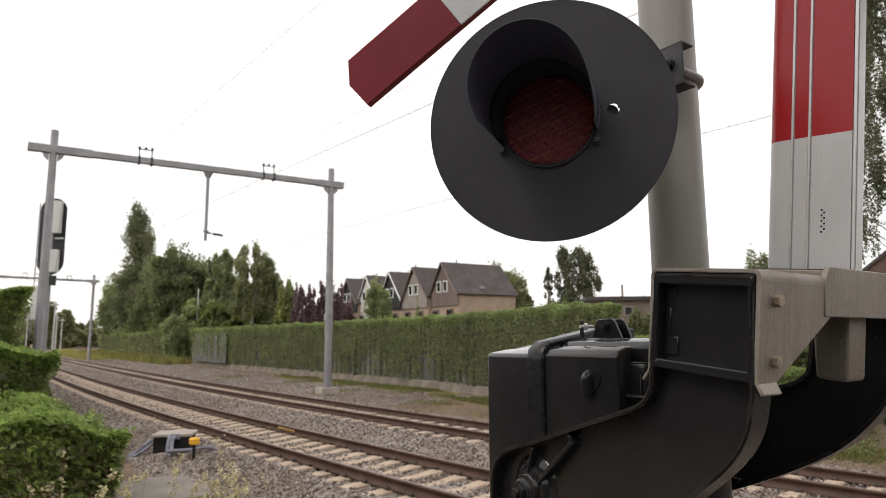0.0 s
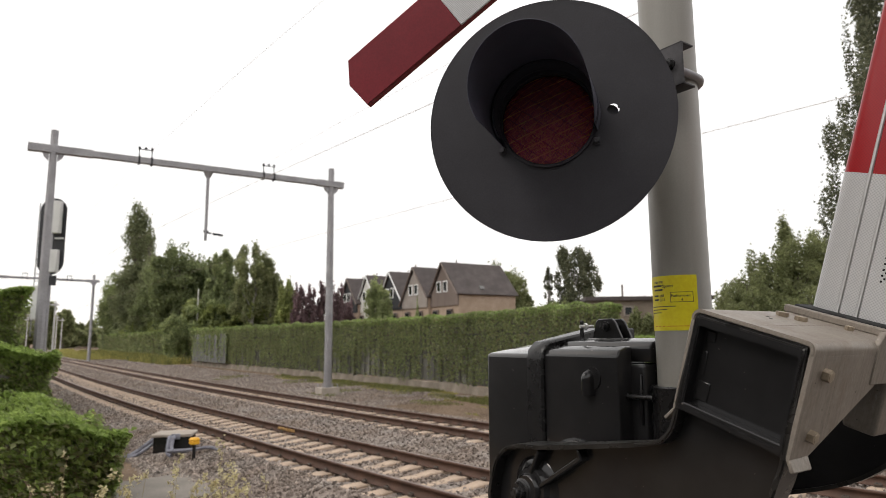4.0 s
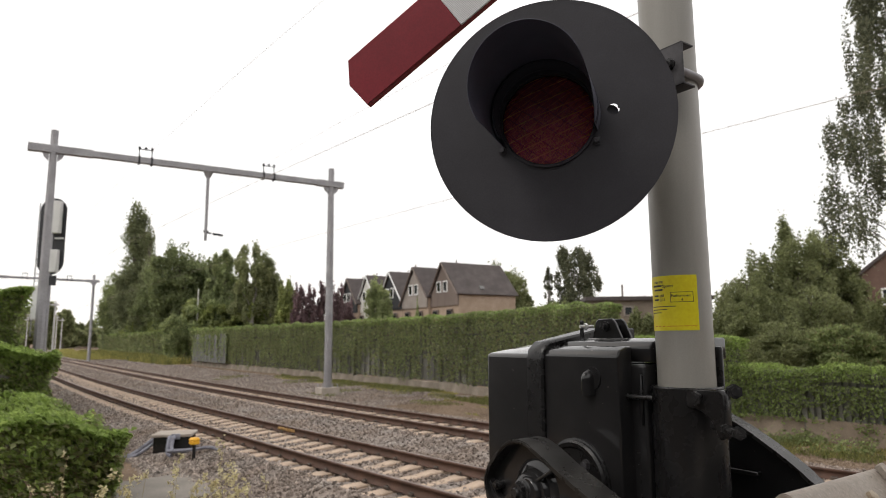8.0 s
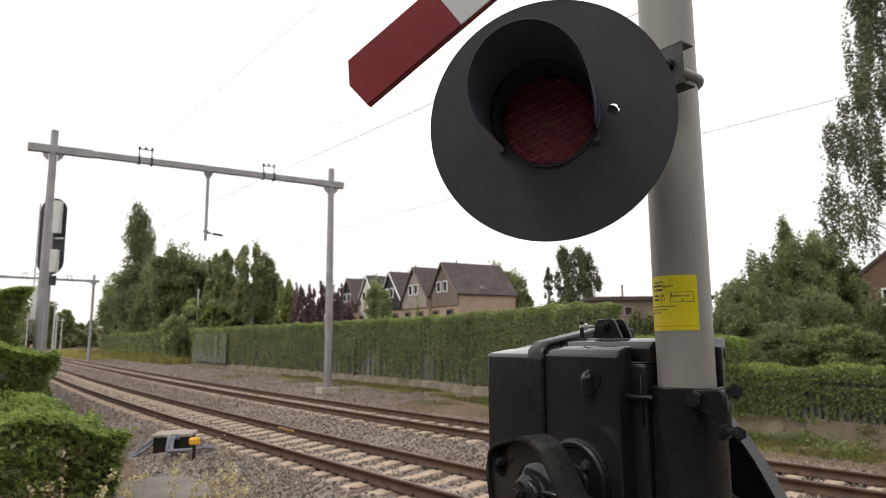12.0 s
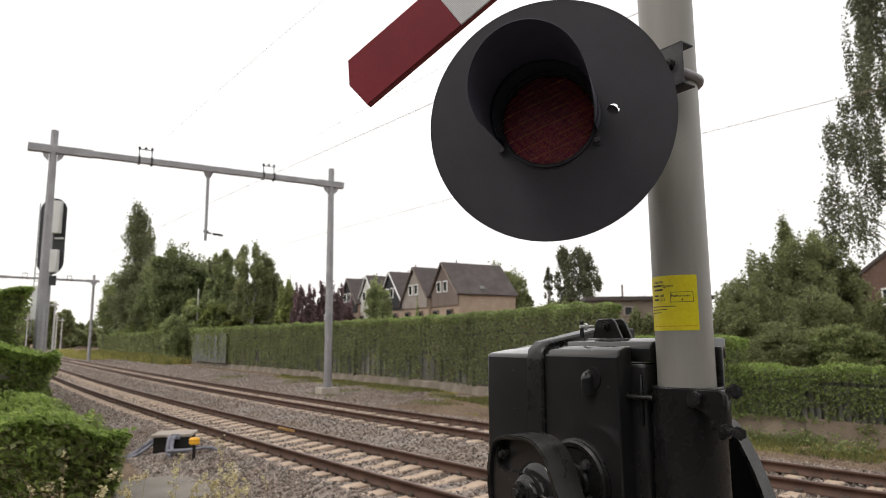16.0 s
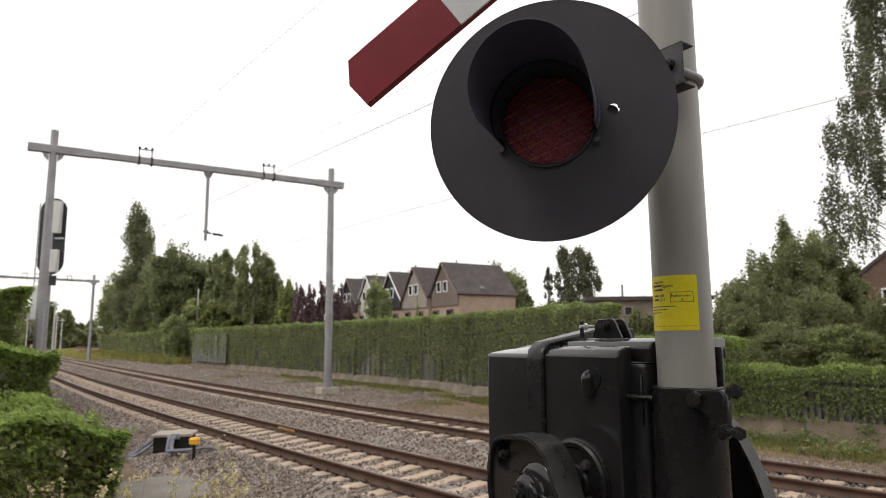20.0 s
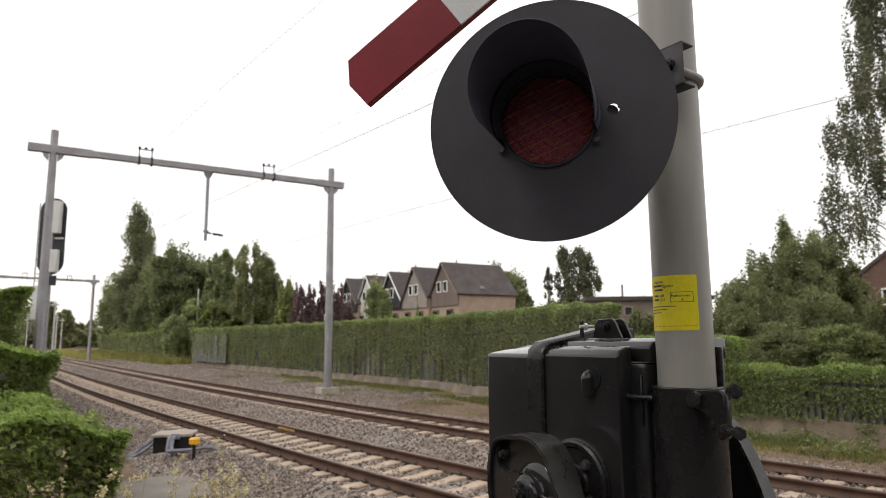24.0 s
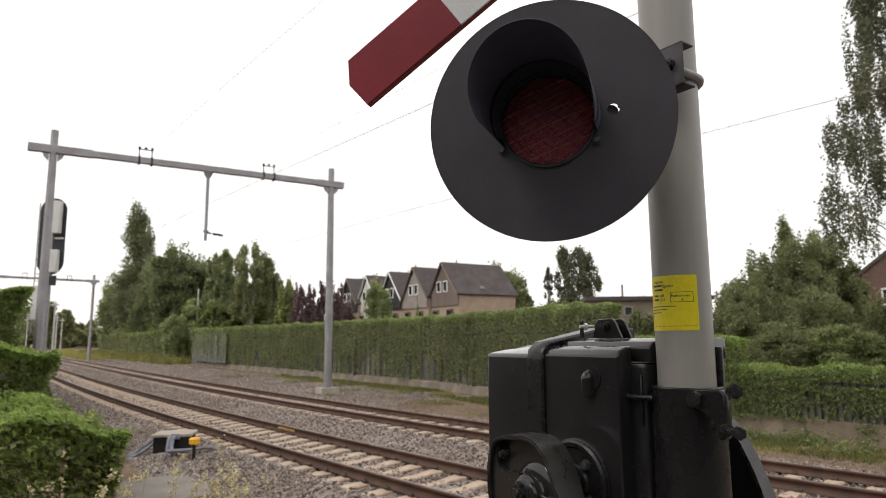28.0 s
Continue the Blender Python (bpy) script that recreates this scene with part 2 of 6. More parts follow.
M_GROUND = ground_material()


def boom_material(name, a, b):
    """Sheeting with a fine honeycomb of sealed cells."""
    m = Mat(name, a, 0.32, 0, 0.5)
    v = m.n.new("ShaderNodeTexVoronoi")
    v.voronoi_dimensions = "2D"
    v.inputs["Scale"].default_value, v.inputs["Randomness"].default_value = 190, 0.0
    turn = m.n.new("ShaderNodeMapping")
    turn.inputs["Rotation"].default_value = (radians(90), 0, 0)
    m.l.new(m.coord, turn.inputs[0])
    mp = m.n.new("ShaderNodeMapping")
    mp.inputs["Rotation"].default_value = (0, 0, radians(45))
    m.l.new(turn.outputs[0], mp.inputs[0])
    m.l.new(mp.outputs[0], v.inputs["Vector"])
    cell = m.ramp(v.outputs["Distance"], (0.28, g(0.0)), (0.42, g(1.0)))
    dirt = m.ramp(m.noise(7, 5, (1, 1, 0.4)), (0.35, g(0.86)), (0.7, g(1.0)))
    m.color(m.mix(1.0, m.mix(cell, a, b), dirt, "MULTIPLY"))
    return m.m


M_BOOMWHITE = boom_material("white_sheeting", (0.52, 0.51, 0.51), (0.67, 0.655, 0.65))
M_BOOMRED = boom_material("red_sheeting", (0.34, 0.010, 0.014), (0.40, 0.012, 0.016))
M_ALU = worn("aluminium_rib", (0.62, 0.61, 0.60), (0.72, 0.71, 0.70), 6, 80, 0.4, 0.3, 0.05, 0.0005, (1, 1, 0.2))


def lens_material():
    """Red pressed glass with crossing ribs: light goes through it, and it has a gloss of its own."""
    m = Mat("red_ribbed_lens", (0.035, 0.002, 0.003), 0.22, 0, 0.5)
    lines = []
    for turn, scale, lo, wob in ((-70, 10, 0.955, 0.9), (-58, 21, 0.965, 1.3), (52, 9, 0.968, 0.5), (-36, 12, 0.968, 0.6), (38, 19, 0.955, 0.7)):
        w = m.n.new("ShaderNodeTexWave")
        w.inputs["Scale"].default_value, w.inputs["Distortion"].default_value = scale, wob
        w.inputs["Detail"].default_value, w.inputs["Detail Scale"].default_value = 2.0, 0.6
        mp = m.n.new("ShaderNodeMapping")
        mp.inputs["Rotation"].default_value = (0, radians(turn), 0)
        m.l.new(m.coord, mp.inputs[0])
        m.l.new(mp.outputs[0], w.inputs["Vector"])
        lines.append(m.ramp(w.outputs[1], (lo, g(0.0)), (0.995, g(1.0))))
    speck = m.ramp(m.noise(300, 3, (1.0, 1.0, 0.8), rough=0.75), (0.48, g(0.0)), (0.66, g(0.6)))
    grainy = m.ramp(m.noise(250, 2, (1.0, 1.0, 0.6), rough=0.8), (0.36, g(0.25)), (0.50, g(0.9)), (0.64, g(1.8)))
    # the lit lens's glow is painted into the tint: red above, yellow below
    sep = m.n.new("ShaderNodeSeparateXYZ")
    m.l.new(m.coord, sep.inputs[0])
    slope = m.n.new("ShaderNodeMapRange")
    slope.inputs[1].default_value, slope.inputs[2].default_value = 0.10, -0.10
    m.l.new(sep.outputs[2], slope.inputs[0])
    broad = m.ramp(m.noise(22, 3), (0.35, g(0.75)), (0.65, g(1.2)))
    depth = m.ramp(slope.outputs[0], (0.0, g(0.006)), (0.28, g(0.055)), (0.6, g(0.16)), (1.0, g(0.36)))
    # and its falloff to red round the rim, painted the same way
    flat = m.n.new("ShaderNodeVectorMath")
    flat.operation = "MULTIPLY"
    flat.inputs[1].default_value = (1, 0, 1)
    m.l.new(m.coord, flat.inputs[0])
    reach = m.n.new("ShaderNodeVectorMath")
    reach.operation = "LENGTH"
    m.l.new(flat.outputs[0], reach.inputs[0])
    rim_fade = m.ramp(reach.outputs[1], (0.070, g(1.0)), (0.100, g(0.5)), (0.109, g(0.10)))
    streak = m.ramp(m.noise(20, 3), (0.38, g(0.25)), (0.60, g(1.0)))
    # bright lines and specks put the ribs' sparkle into the colour
    bright = m.mix(1.0, lines[0], m.mix(0.7, g(0.0), lines[1], "ADD"), "ADD")
    bright = m.mix(1.0, bright, streak, "MULTIPLY")
    body = m.mix(1.0, m.mix(1.0, m.mix(1.0, depth, broad, "MULTIPLY"), grainy, "MULTIPLY"), rim_fade, "MULTIPLY")
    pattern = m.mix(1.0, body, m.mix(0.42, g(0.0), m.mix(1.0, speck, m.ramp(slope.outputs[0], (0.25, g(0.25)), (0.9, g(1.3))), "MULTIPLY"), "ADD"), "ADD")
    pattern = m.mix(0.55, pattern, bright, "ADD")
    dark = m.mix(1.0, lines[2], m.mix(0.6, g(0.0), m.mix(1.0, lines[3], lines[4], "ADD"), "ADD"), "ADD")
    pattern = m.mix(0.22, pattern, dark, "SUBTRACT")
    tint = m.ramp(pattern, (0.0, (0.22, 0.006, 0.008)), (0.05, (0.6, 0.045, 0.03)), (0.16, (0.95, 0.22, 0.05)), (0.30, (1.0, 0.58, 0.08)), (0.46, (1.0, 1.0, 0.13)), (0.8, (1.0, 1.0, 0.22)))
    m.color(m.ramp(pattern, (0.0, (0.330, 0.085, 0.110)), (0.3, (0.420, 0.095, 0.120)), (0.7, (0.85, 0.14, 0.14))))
    clear = m.n.new("ShaderNodeBsdfTransparent")
    m.l.new(tint, clear.inputs[0])
    milky = m.n.new("ShaderNodeBsdfTranslucent")
    m.l.new(tint, milky.inputs[0])
    m.bump(pattern, 0.8, 0.004)
    through_glass = m.n.new("ShaderNodeMixShader")
    through_glass.inputs[0].default_value = 0.95
    m.l.new(clear.outputs[0], through_glass.inputs[1])
    m.l.new(milky.outputs[0], through_glass.inputs[2])
    x = m.n.new("ShaderNodeMixShader")
    x.inputs[0].default_value = 0.5
    m.l.new(m.b.outputs[0], x.inputs[1])
    m.l.new(through_glass.outputs[0], x.inputs[2])
    m.l.new(x.outputs[0], m.n["Material Output"].inputs[0])
    return m.m


M_LENS = lens_material()
M_GLOW = Mat("lamp_glow", (0.0, 0.0, 0.0), 0.6)
M_GLOW.b.inputs["Emission Color"].default_value = (1.0, 0.056, 0.0115, 1)
M_GLOW.b.inputs["Emission Strength"].default_value = 62.0
M_GLOW = M_GLOW.m
M_COLLAR = Mat("black_collar", (0.0320, 0.0325, 0.0430), 0.7, 0, 0.25).m
M_DARKIN = Mat("lamp_inside", (0.004, 0.003, 0.003), 0.9, 0, 0.1).m


# ---- mesh helpers ----
def mesh_of(bm, mat, smooth=False):
    me = bpy.data.meshes.new("m")
    bmesh.ops.recalc_face_normals(bm, faces=bm.faces)
    bm.to_mesh(me)
    bm.free()
    for mt in mat if isinstance(mat, (list, tuple)) else (mat,):
        me.materials.append(mt)
    if smooth:
        for p in me.polygons:
            p.use_smooth = True
        me.set_sharp_from_angle(angle=radians(38))
    return me


def part(name, bm, material, parent, label="", smooth=True):
    """Links a bmesh as one mesh object under a thing or under a part."""
    ob = new(name, mesh_of(bm, material, smooth) if isinstance(bm, bmesh.types.BMesh) else bm)
    ob.parent = parent
    return tagged(ob, label)


def thing(name, m, label, category, group="", kind=""):
    ob = new(name)
    ob.empty_display_size = 0.1
    ob.matrix_world = m
    return tagged(ob, label, category, group, kind)


def box(x0, x1, y0, y1, z0, z1, bevel=0.0, seg=2, bm=None):
    own = bmesh.new()
    bmesh.ops.create_cube(own, size=1)
    for v in own.verts:
        v.co = Vector((x0 + (v.co.x + 0.5) * (x1 - x0), y0 + (v.co.y + 0.5) * (y1 - y0), z0 + (v.co.z + 0.5) * (z1 - z0)))
    if bevel:
        bmesh.ops.bevel(own, geom=own.edges[:], offset=bevel, segments=seg, affect="EDGES", profile=0.5)
    return joined(bm, own)


def joined(bm, own, m=None):
    if m is not None:
        own.transform(m)
    if bm is None:
        return own
    me = bpy.data.meshes.new("t")
    own.to_mesh(me)
    own.free()
    bm.from_mesh(me)
    bpy.data.meshes.remove(me)
    return bm


def rod(p, q, r, r2=None, seg=12, bm=None, caps=True):
    p, q = Vector(p), Vector(q)
    own = bmesh.new()
    bmesh.ops.create_cone(own, cap_ends=caps, segments=seg, radius1=r, radius2=r if r2 is None else r2, depth=(q - p).length)
    m = Matrix.Translation((p + q) / 2) @ (q - p).to_track_quat("Z", "Y").to_matrix().to_4x4()
    return joined(bm, own, m)


def prism(outline, y0, y1, bevel=0.0, bm=None, seg=1):
    """A plate whose outline lies in x and z, from y0 to y1."""
    own = bmesh.new()
    vs = [own.verts.new((x, y0, z)) for x, z in outline]
    f = own.faces.new(vs)
    top = bmesh.ops.extrude_face_region(own, geom=[f])["geom"]
    for v in top:
        if isinstance(v, bmesh.types.BMVert):
            v.co.y = y1
    if bevel:
        bmesh.ops.bevel(own, geom=own.edges[:], offset=bevel, segments=seg, affect="EDGES")
    return joined(bm, own)


def lathe(profile, seg=32, bm=None, m=None, arc=2 * pi):
    """Turns (radius, y) pairs round the y axis."""
    own = bmesh.new()
    rings = []
    closed = arc > 6.28
    for r, y in profile:
        rings.append([own.verts.new((r * cos(arc * i / seg), y, r * sin(arc * i / seg))) for i in range(seg if closed else seg + 1)])
    for a, b in zip(rings, rings[1:]):
        for i in range(seg):
            j = (i + 1) % len(a)
            own.faces.new((a[i], a[j], b[j], b[i]))
    bmesh.ops.remove_doubles(own, verts=own.verts, dist=1e-6)
    return joined(bm, own, m)


def tube(points, radius, seg=8, bm=None, ends=None):
    """A round tube along points; radius may be a list."""
    own = bmesh.new()
    pts = [Vector(p) for p in points]
    rr = radius if isinstance(radius, (list, tuple)) else [radius] * len(pts)
    prev = None
    up = Vector((0.03, 0.02, 1))
    for i, p in enumerate(pts):
        d = (pts[min(i + 1, len(pts) - 1)] - pts[max(i - 1, 0)]).normalized()
        if abs(d.dot(up.normalized())) > 0.97:
            s = d.cross(Vector((1, 0.1, 0))).normalized()
        else:
            s = d.cross(up).normalized()
        t = d.cross(s)
        ring = [own.verts.new(p + (s * cos(2 * pi * k / seg) + t * sin(2 * pi * k / seg)) * rr[i]) for k in range(seg)]
        if prev:
            best = min(range(seg), key=lambda o: sum((ring[(k + o) % seg].co - prev[k].co).length for k in (0, seg // 3)))
            ring = ring[best:] + ring[:best]
            for k in range(seg):
                own.faces.new((prev[k], prev[(k + 1) % seg], ring[(k + 1) % seg], ring[k]))
        else:
            own.faces.new(ring[::-1])
        prev = ring
    own.faces.new(prev)
    return joined(bm, own)


def hexbolt(p, axis, af=0.03, h=0.018, bm=None, washer=True):
    """A hexagon head on a washer, at p, its head pointing along axis."""
    p, axis = Vector(p), Vector(axis).normalized()
    bm = rod(p, p + axis * h, af * 0.577, None, 6, bm)
    if washer:
        rod(p - axis * 0.001, p + axis * 0.003, af * 0.72, None, 16, bm)
    return rod(p + axis * h * 0.9, p + axis * (h * 1.08), af * 0.42, af * 0.36, 12, bm)


def mesh_np(verts, faces, mat):
    """A mesh from arrays: verts n x 3, faces m x k, all with k corners."""
    me = bpy.data.meshes.new("m")
    n, k = faces.shape
    me.vertices.add(len(verts))
    me.vertices.foreach_set("co", np.asarray(verts, np.float32).ravel())
    me.loops.add(n * k)
    me.loops.foreach_set("vertex_index", np.asarray(faces, np.int32).ravel())
    me.polygons.add(n)
    me.polygons.foreach_set("loop_start", np.arange(0, n * k, k, dtype=np.int32))
    me.update(calc_edges=True)
    me.materials.append(mat)
    return me


def leaf_mesh(centres, size, mat, rng, face=None, spread=1.0, slim=0.62):
    """One small folded leaf at every centre. face: a direction that the leaves lean towards."""
    n = len(centres)
    d = rng.normal(size=(n, 3))
    if face is not None:
        d = d * spread + np.asarray(face)
    d /= np.linalg.norm(d, axis=1, keepdims=True)
    a = np.cross(d, rng.normal(size=(n, 3)))
    a /= np.linalg.norm(a, axis=1, keepdims=True)
    b = np.cross(d, a)
    s = (size * rng.uniform(0.6, 1.35, n))[:, None]
    v = np.empty((n, 4, 3))
    v[:, 0] = centres - a * s * 0.5
    v[:, 1] = centres + b * s * 0.5 * slim + d * s * 0.14
    v[:, 2] = centres + a * s * 0.5
    v[:, 3] = centres - b * s * 0.5 * slim + d * s * 0.14
    f = np.arange(4 * n).reshape(n, 4)
    return mesh_np(v.reshape(-1, 3), f, mat)


# ---- the line of the railway ----
HEAD = 0.73327
UX, UY, NX, NY = -sin(HEAD), cos(HEAD), cos(HEAD), sin(HEAD)


def line_n(s):
    k = min(s, 55.0)
    n = 6.0905 + 0.00388 * k * k / 2 - 0.00007 * k ** 3 / 6
    if s > 55.0:
        n += (0.00388 * 55 - 0.00007 * 55 * 55 / 2) * (s - 55.0)
    if s > 100.0:
        n += 0.00054 * (s - 100.0) ** 2
    return n


def T(s, off, z=0.0):
    """A point of the place: s metres along the line, off metres beyond the nearest rail."""
    n = line_n(s) + off
    return Vector((UX * s + NX * n, UY * s + NY * n, z))


def heading(s):
    d = T(s + 0.1, 0) - T(s - 0.1, 0)
    return atan2(d.y, d.x)


def along(s, off, z=0.0):
    """A pose on the line: x points across, away from the camera's side, y along the line."""
    return Matrix.Translation(T(s, off, z)) @ Matrix.Rotation(heading(s) - pi / 2, 4, "Z")

# ---- ground, ballast and track ----
def strip(name, offs, zs, s0, s1, step, mat, label, category="", kind="structure", rough=0.0):
    """A band of ground along the line; offs and zs give its cross-section."""
    ss = np.arange(s0, s1 + step * 0.5, step)
    rows = []
    for s in ss:
        for o, z in zip(offs, zs):
            p = T(float(s), o, z)
            p.z += rough * noise.noise(p * 0.8)
            rows.append(p)
    k = len(offs)
    f = np.array([(i * k + j, i * k + j + 1, (i + 1) * k + j + 1, (i + 1) * k + j) for i in range(len(ss) - 1) for j in range(k - 1)])
    me = mesh_np(np.array(rows), f, mat)
    return tagged(new(name, me), label, category, "", kind)


gm = bmesh.new()
bmesh.ops.create_grid(gm, x_segments=40, y_segments=40, size=1500)
ground = tagged(new("ground", mesh_of(gm, M_GROUND)), "sandy ground with patches of grass beside the railway", "ground", "", "structure")
ground.location = (0, 0, -0.42)

# unseen walls, added so the black castings mirror less bright sky
wb = box(-16, 45, -0.15, 0.15, -0.5, 7.0)
wall_s = tagged(new("wall_south", mesh_of(wb, M_BACKWALL)), "unseen dark wall added behind the camera to darken reflections", "wall", "", "structure")
wall_s.location = (0, -12, 0)
wall_w = tagged(new("wall_west", mesh_of(box(-0.15, 0.15, -11.8, 13.0, -0.5, 5.6), M_BACKWALL)), "unseen dark wall added beside the camera to darken reflections", "wall", "", "structure")
wall_w.location = (-15.8, 0, 0)

VERGE_O, VERGE_Z = [7.9, 8.6, 9.8, 11.2, 13.0, 15.6, 24.0], [-0.35, -0.385, -0.39, -0.37, -0.365, -0.38, -0.405]


def verge_z(o):
    return float(np.interp(o, VERGE_O, VERGE_Z))


strip("verge", VERGE_O, VERGE_Z, -12, 236, 0.8, M_GROUND,
      "sandy verge with thin grass between track and barrier", "verge", "structure", 0.025)
strip("near_verge", [-12.0, -6.0, -3.6, -2.6, -1.9], [-0.38, -0.37, -0.36, -0.355, -0.375], -12, 120, 0.8, M_GROUND,
      "sandy verge on the camera's side of the track", "verge", "structure", 0.03)
# out of view; added to dim ground bounce and reflections on the black castings
strip("road", [-13.0, -9.0, -6.0, -2.9], [-0.335, -0.325, -0.325, -0.335], -14, 3.6, 0.8, M_ASPHALT, "unseen grey asphalt added under the camera to darken reflections", "road", "structure", 0.01)
strip("ballast_bed", [-2.5, -1.9, -1.2, -0.9, -0.5, -0.3, 2.0, 2.7, 3.5, 4.23, 5.73, 6.4, 7.0, 7.6, 8.4], [-0.44, -0.37, -0.32, -0.21, -0.142, -0.18, -0.186, -0.17, -0.105, -0.146, -0.203, -0.225, -0.24, -0.31, -0.42],
            -12, 240, 0.7, M_BED, "grey brown ballast bed under the tracks", "ballast", "structure", 0.02)

strip("verge_gravel", [7.95, 8.6, 9.8, 11.0, 12.2, 13.4], [-0.340, -0.375, -0.380, -0.362, -0.355, -0.357], 25.0, 130, 0.8, M_BED,
      "pinkish gravel between the far track and the barrier", "gravel", "structure", 0.025)

rng = np.random.default_rng(5)


def stones(name, count, s_lo, s_hi, o_lo, o_hi, size, zfun, power=1.6, mat=M_STONE):
    """Loose crushed stones, each an uneven eight-sided lump."""
    s = s_lo + (s_hi - s_lo) * rng.uniform(0, 1, count) ** power
    o = rng.uniform(o_lo, o_hi, count)
    n = np.array([line_n(float(v)) for v in s]) + o
    c = np.stack([UX * s + NX * n, UY * s + NY * n, np.array([zfun(float(v)) for v in o])], 1)
    base = np.array([(1, 0, 0), (0, 1, 0), (-1, 0, 0), (0, -1, 0), (0, 0, 1), (0, 0, -1)], float)
    r = size * rng.uniform(0.55, 1.3, (count, 1, 1)) * rng.uniform(0.6, 1.2, (count, 6, 1))
    q = rng.normal(size=(count, 3, 3))
    q, _ = np.linalg.qr(q)
    v = np.einsum("ij,njk->nik", base, q) * r + c[:, None, :] + rng.normal(0, size * 0.25, (count, 6, 3))
    tri = np.array([(0, 1, 4), (1, 2, 4), (2, 3, 4), (3, 0, 4), (1, 0, 5), (2, 1, 5), (3, 2, 5), (0, 3, 5)])
    f = (np.arange(count)[:, None, None] * 6 + tri[None]).reshape(-1, 3)
    return tagged(new(name, mesh_np(v.reshape(-1, 3), f, mat)), "grey and brown crushed stone ballast", "ballast", "", "stuff")


def bed_z(o):
    return float(np.interp(o, [-2.5, -1.9, -1.2, -0.9, -0.5, -0.3, 2.0, 2.7, 3.5, 4.23, 5.73, 6.4, 7.0, 7.6, 8.4], [-0.42, -0.36, -0.31, -0.20, -0.130, -0.17, -0.176, -0.158, -0.092, -0.136, -0.193, -0.214, -0.23, -0.3, -0.42]))


stones("ballast_stones", 62000, 1.0, 46.0, -2.4, 8.2, 0.034, bed_z, 1.25)
stones("verge_stones", 22000, -1.0, 26.0, 7.9, 11.4, 0.026, lambda o: verge_z(o) + 0.003, 1.0, M_GRIT)
stones("verge_stones", 24000, 20.0, 62.0, 7.9, 13.2, 0.034, lambda o: verge_z(o) + 0.018, 1.3)
stones("verge_stones", 9000, 60.0, 110.0, 7.9, 13.2, 0.05, lambda o: verge_z(o) + 0.02, 1.2)
stones("ballast_stones", 24000, 44.0, 100.0, -2.2, 8.2, 0.052, bed_z, 1.3)
stones("ballast_stones", 9000, 9.0, 20.0, -2.6, -0.3, 0.036, bed_z, 1.0)

RAIL = [(-0.036, -0.006), (-0.030, 0.0), (0.030, 0.0), (0.036, -0.006), (0.036, -0.036), (0.010, -0.048), (0.009, -0.135), (0.070, -0.152), (0.070, -0.165),
        (-0.070, -0.165), (-0.070, -0.152), (-0.009, -0.135), (-0.010, -0.048), (-0.036, -0.036)]


def rail(off, parent, rise):
    """One rail as one long rolled profile that follows the line; its running face is brighter."""
    ss = np.concatenate([np.arange(-14, 60, 0.6), np.arange(60, 250, 2.0)])
    k = len(RAIL)
    v = np.array([T(float(s), off + o, z + rise) for s in ss for o, z in RAIL])
    f = np.array([(i * k + j, (i + 1) * k + j, (i + 1) * k + (j + 1) % k, i * k + (j + 1) % k) for i in range(len(ss) - 1) for j in range(k)])
    me = mesh_np(v, f, M_RUST)
    me.materials.append(M_RAILTOP)
    me.polygons.foreach_set("material_index", np.array([1 if j == 1 else 0 for i in range(len(ss) - 1) for j in range(k)], dtype=np.int32))
    ob = new("rail", me)
    ob.parent = parent
    return tagged(ob, "brown rusty steel rail")


def sleeper_mesh():
    """A concrete sleeper: deep under the rails, dished between them."""
    xs = [-1.26, -1.22, -0.95, -0.55, -0.2, 0.2, 0.55, 0.95, 1.22, 1.26]
    zs = [-0.05, -0.012, 0.0, 0.0, -0.035, -0.035, 0.0, 0.0, -0.012, -0.05]
    bm = bmesh.new()
    rows = []
    for x, z in zip(xs, zs):
        w = 0.13 if abs(x) > 0.4 else 0.11
        rows.append([bm.verts.new((x, -w - 0.015, -0.2)), bm.verts.new((x, -w, z - 0.02)), bm.verts.new((x, -w + 0.025, z)), bm.verts.new((x, w - 0.025, z)), bm.verts.new((x, w, z - 0.02)), bm.verts.new((x, w + 0.015, -0.2))])
    for a, b in zip(rows, rows[1:]):
        for i in range(5):
            bm.faces.new((a[i], a[i + 1], b[i + 1], b[i]))
    bm.faces.new(rows[0])
    bm.faces.new(rows[-1][::-1])
    return mesh_of(bm, M_SLEEPER)


SLEEPER = sleeper_mesh()


def clip_mesh():
    bm = box(-0.105, 0.105, -0.07, 0.07, 0.0, 0.012, 0.003, 1)
    for sx in (-1, 1):
        box(sx * 0.105 - 0.02, sx * 0.105 + 0.02, -0.055, 0.055, 0.01, 0.05, 0.008, 1, bm)
        tube([(sx * 0.115, -0.03, 0.03), (sx * 0.075, -0.035, 0.055), (sx * 0.06, 0.0, 0.05), (sx * 0.075, 0.035, 0.055), (sx * 0.115, 0.03, 0.03)], 0.009, 6, bm)
    return mesh_of(bm, M_CLIP)


CLIP = clip_mesh()


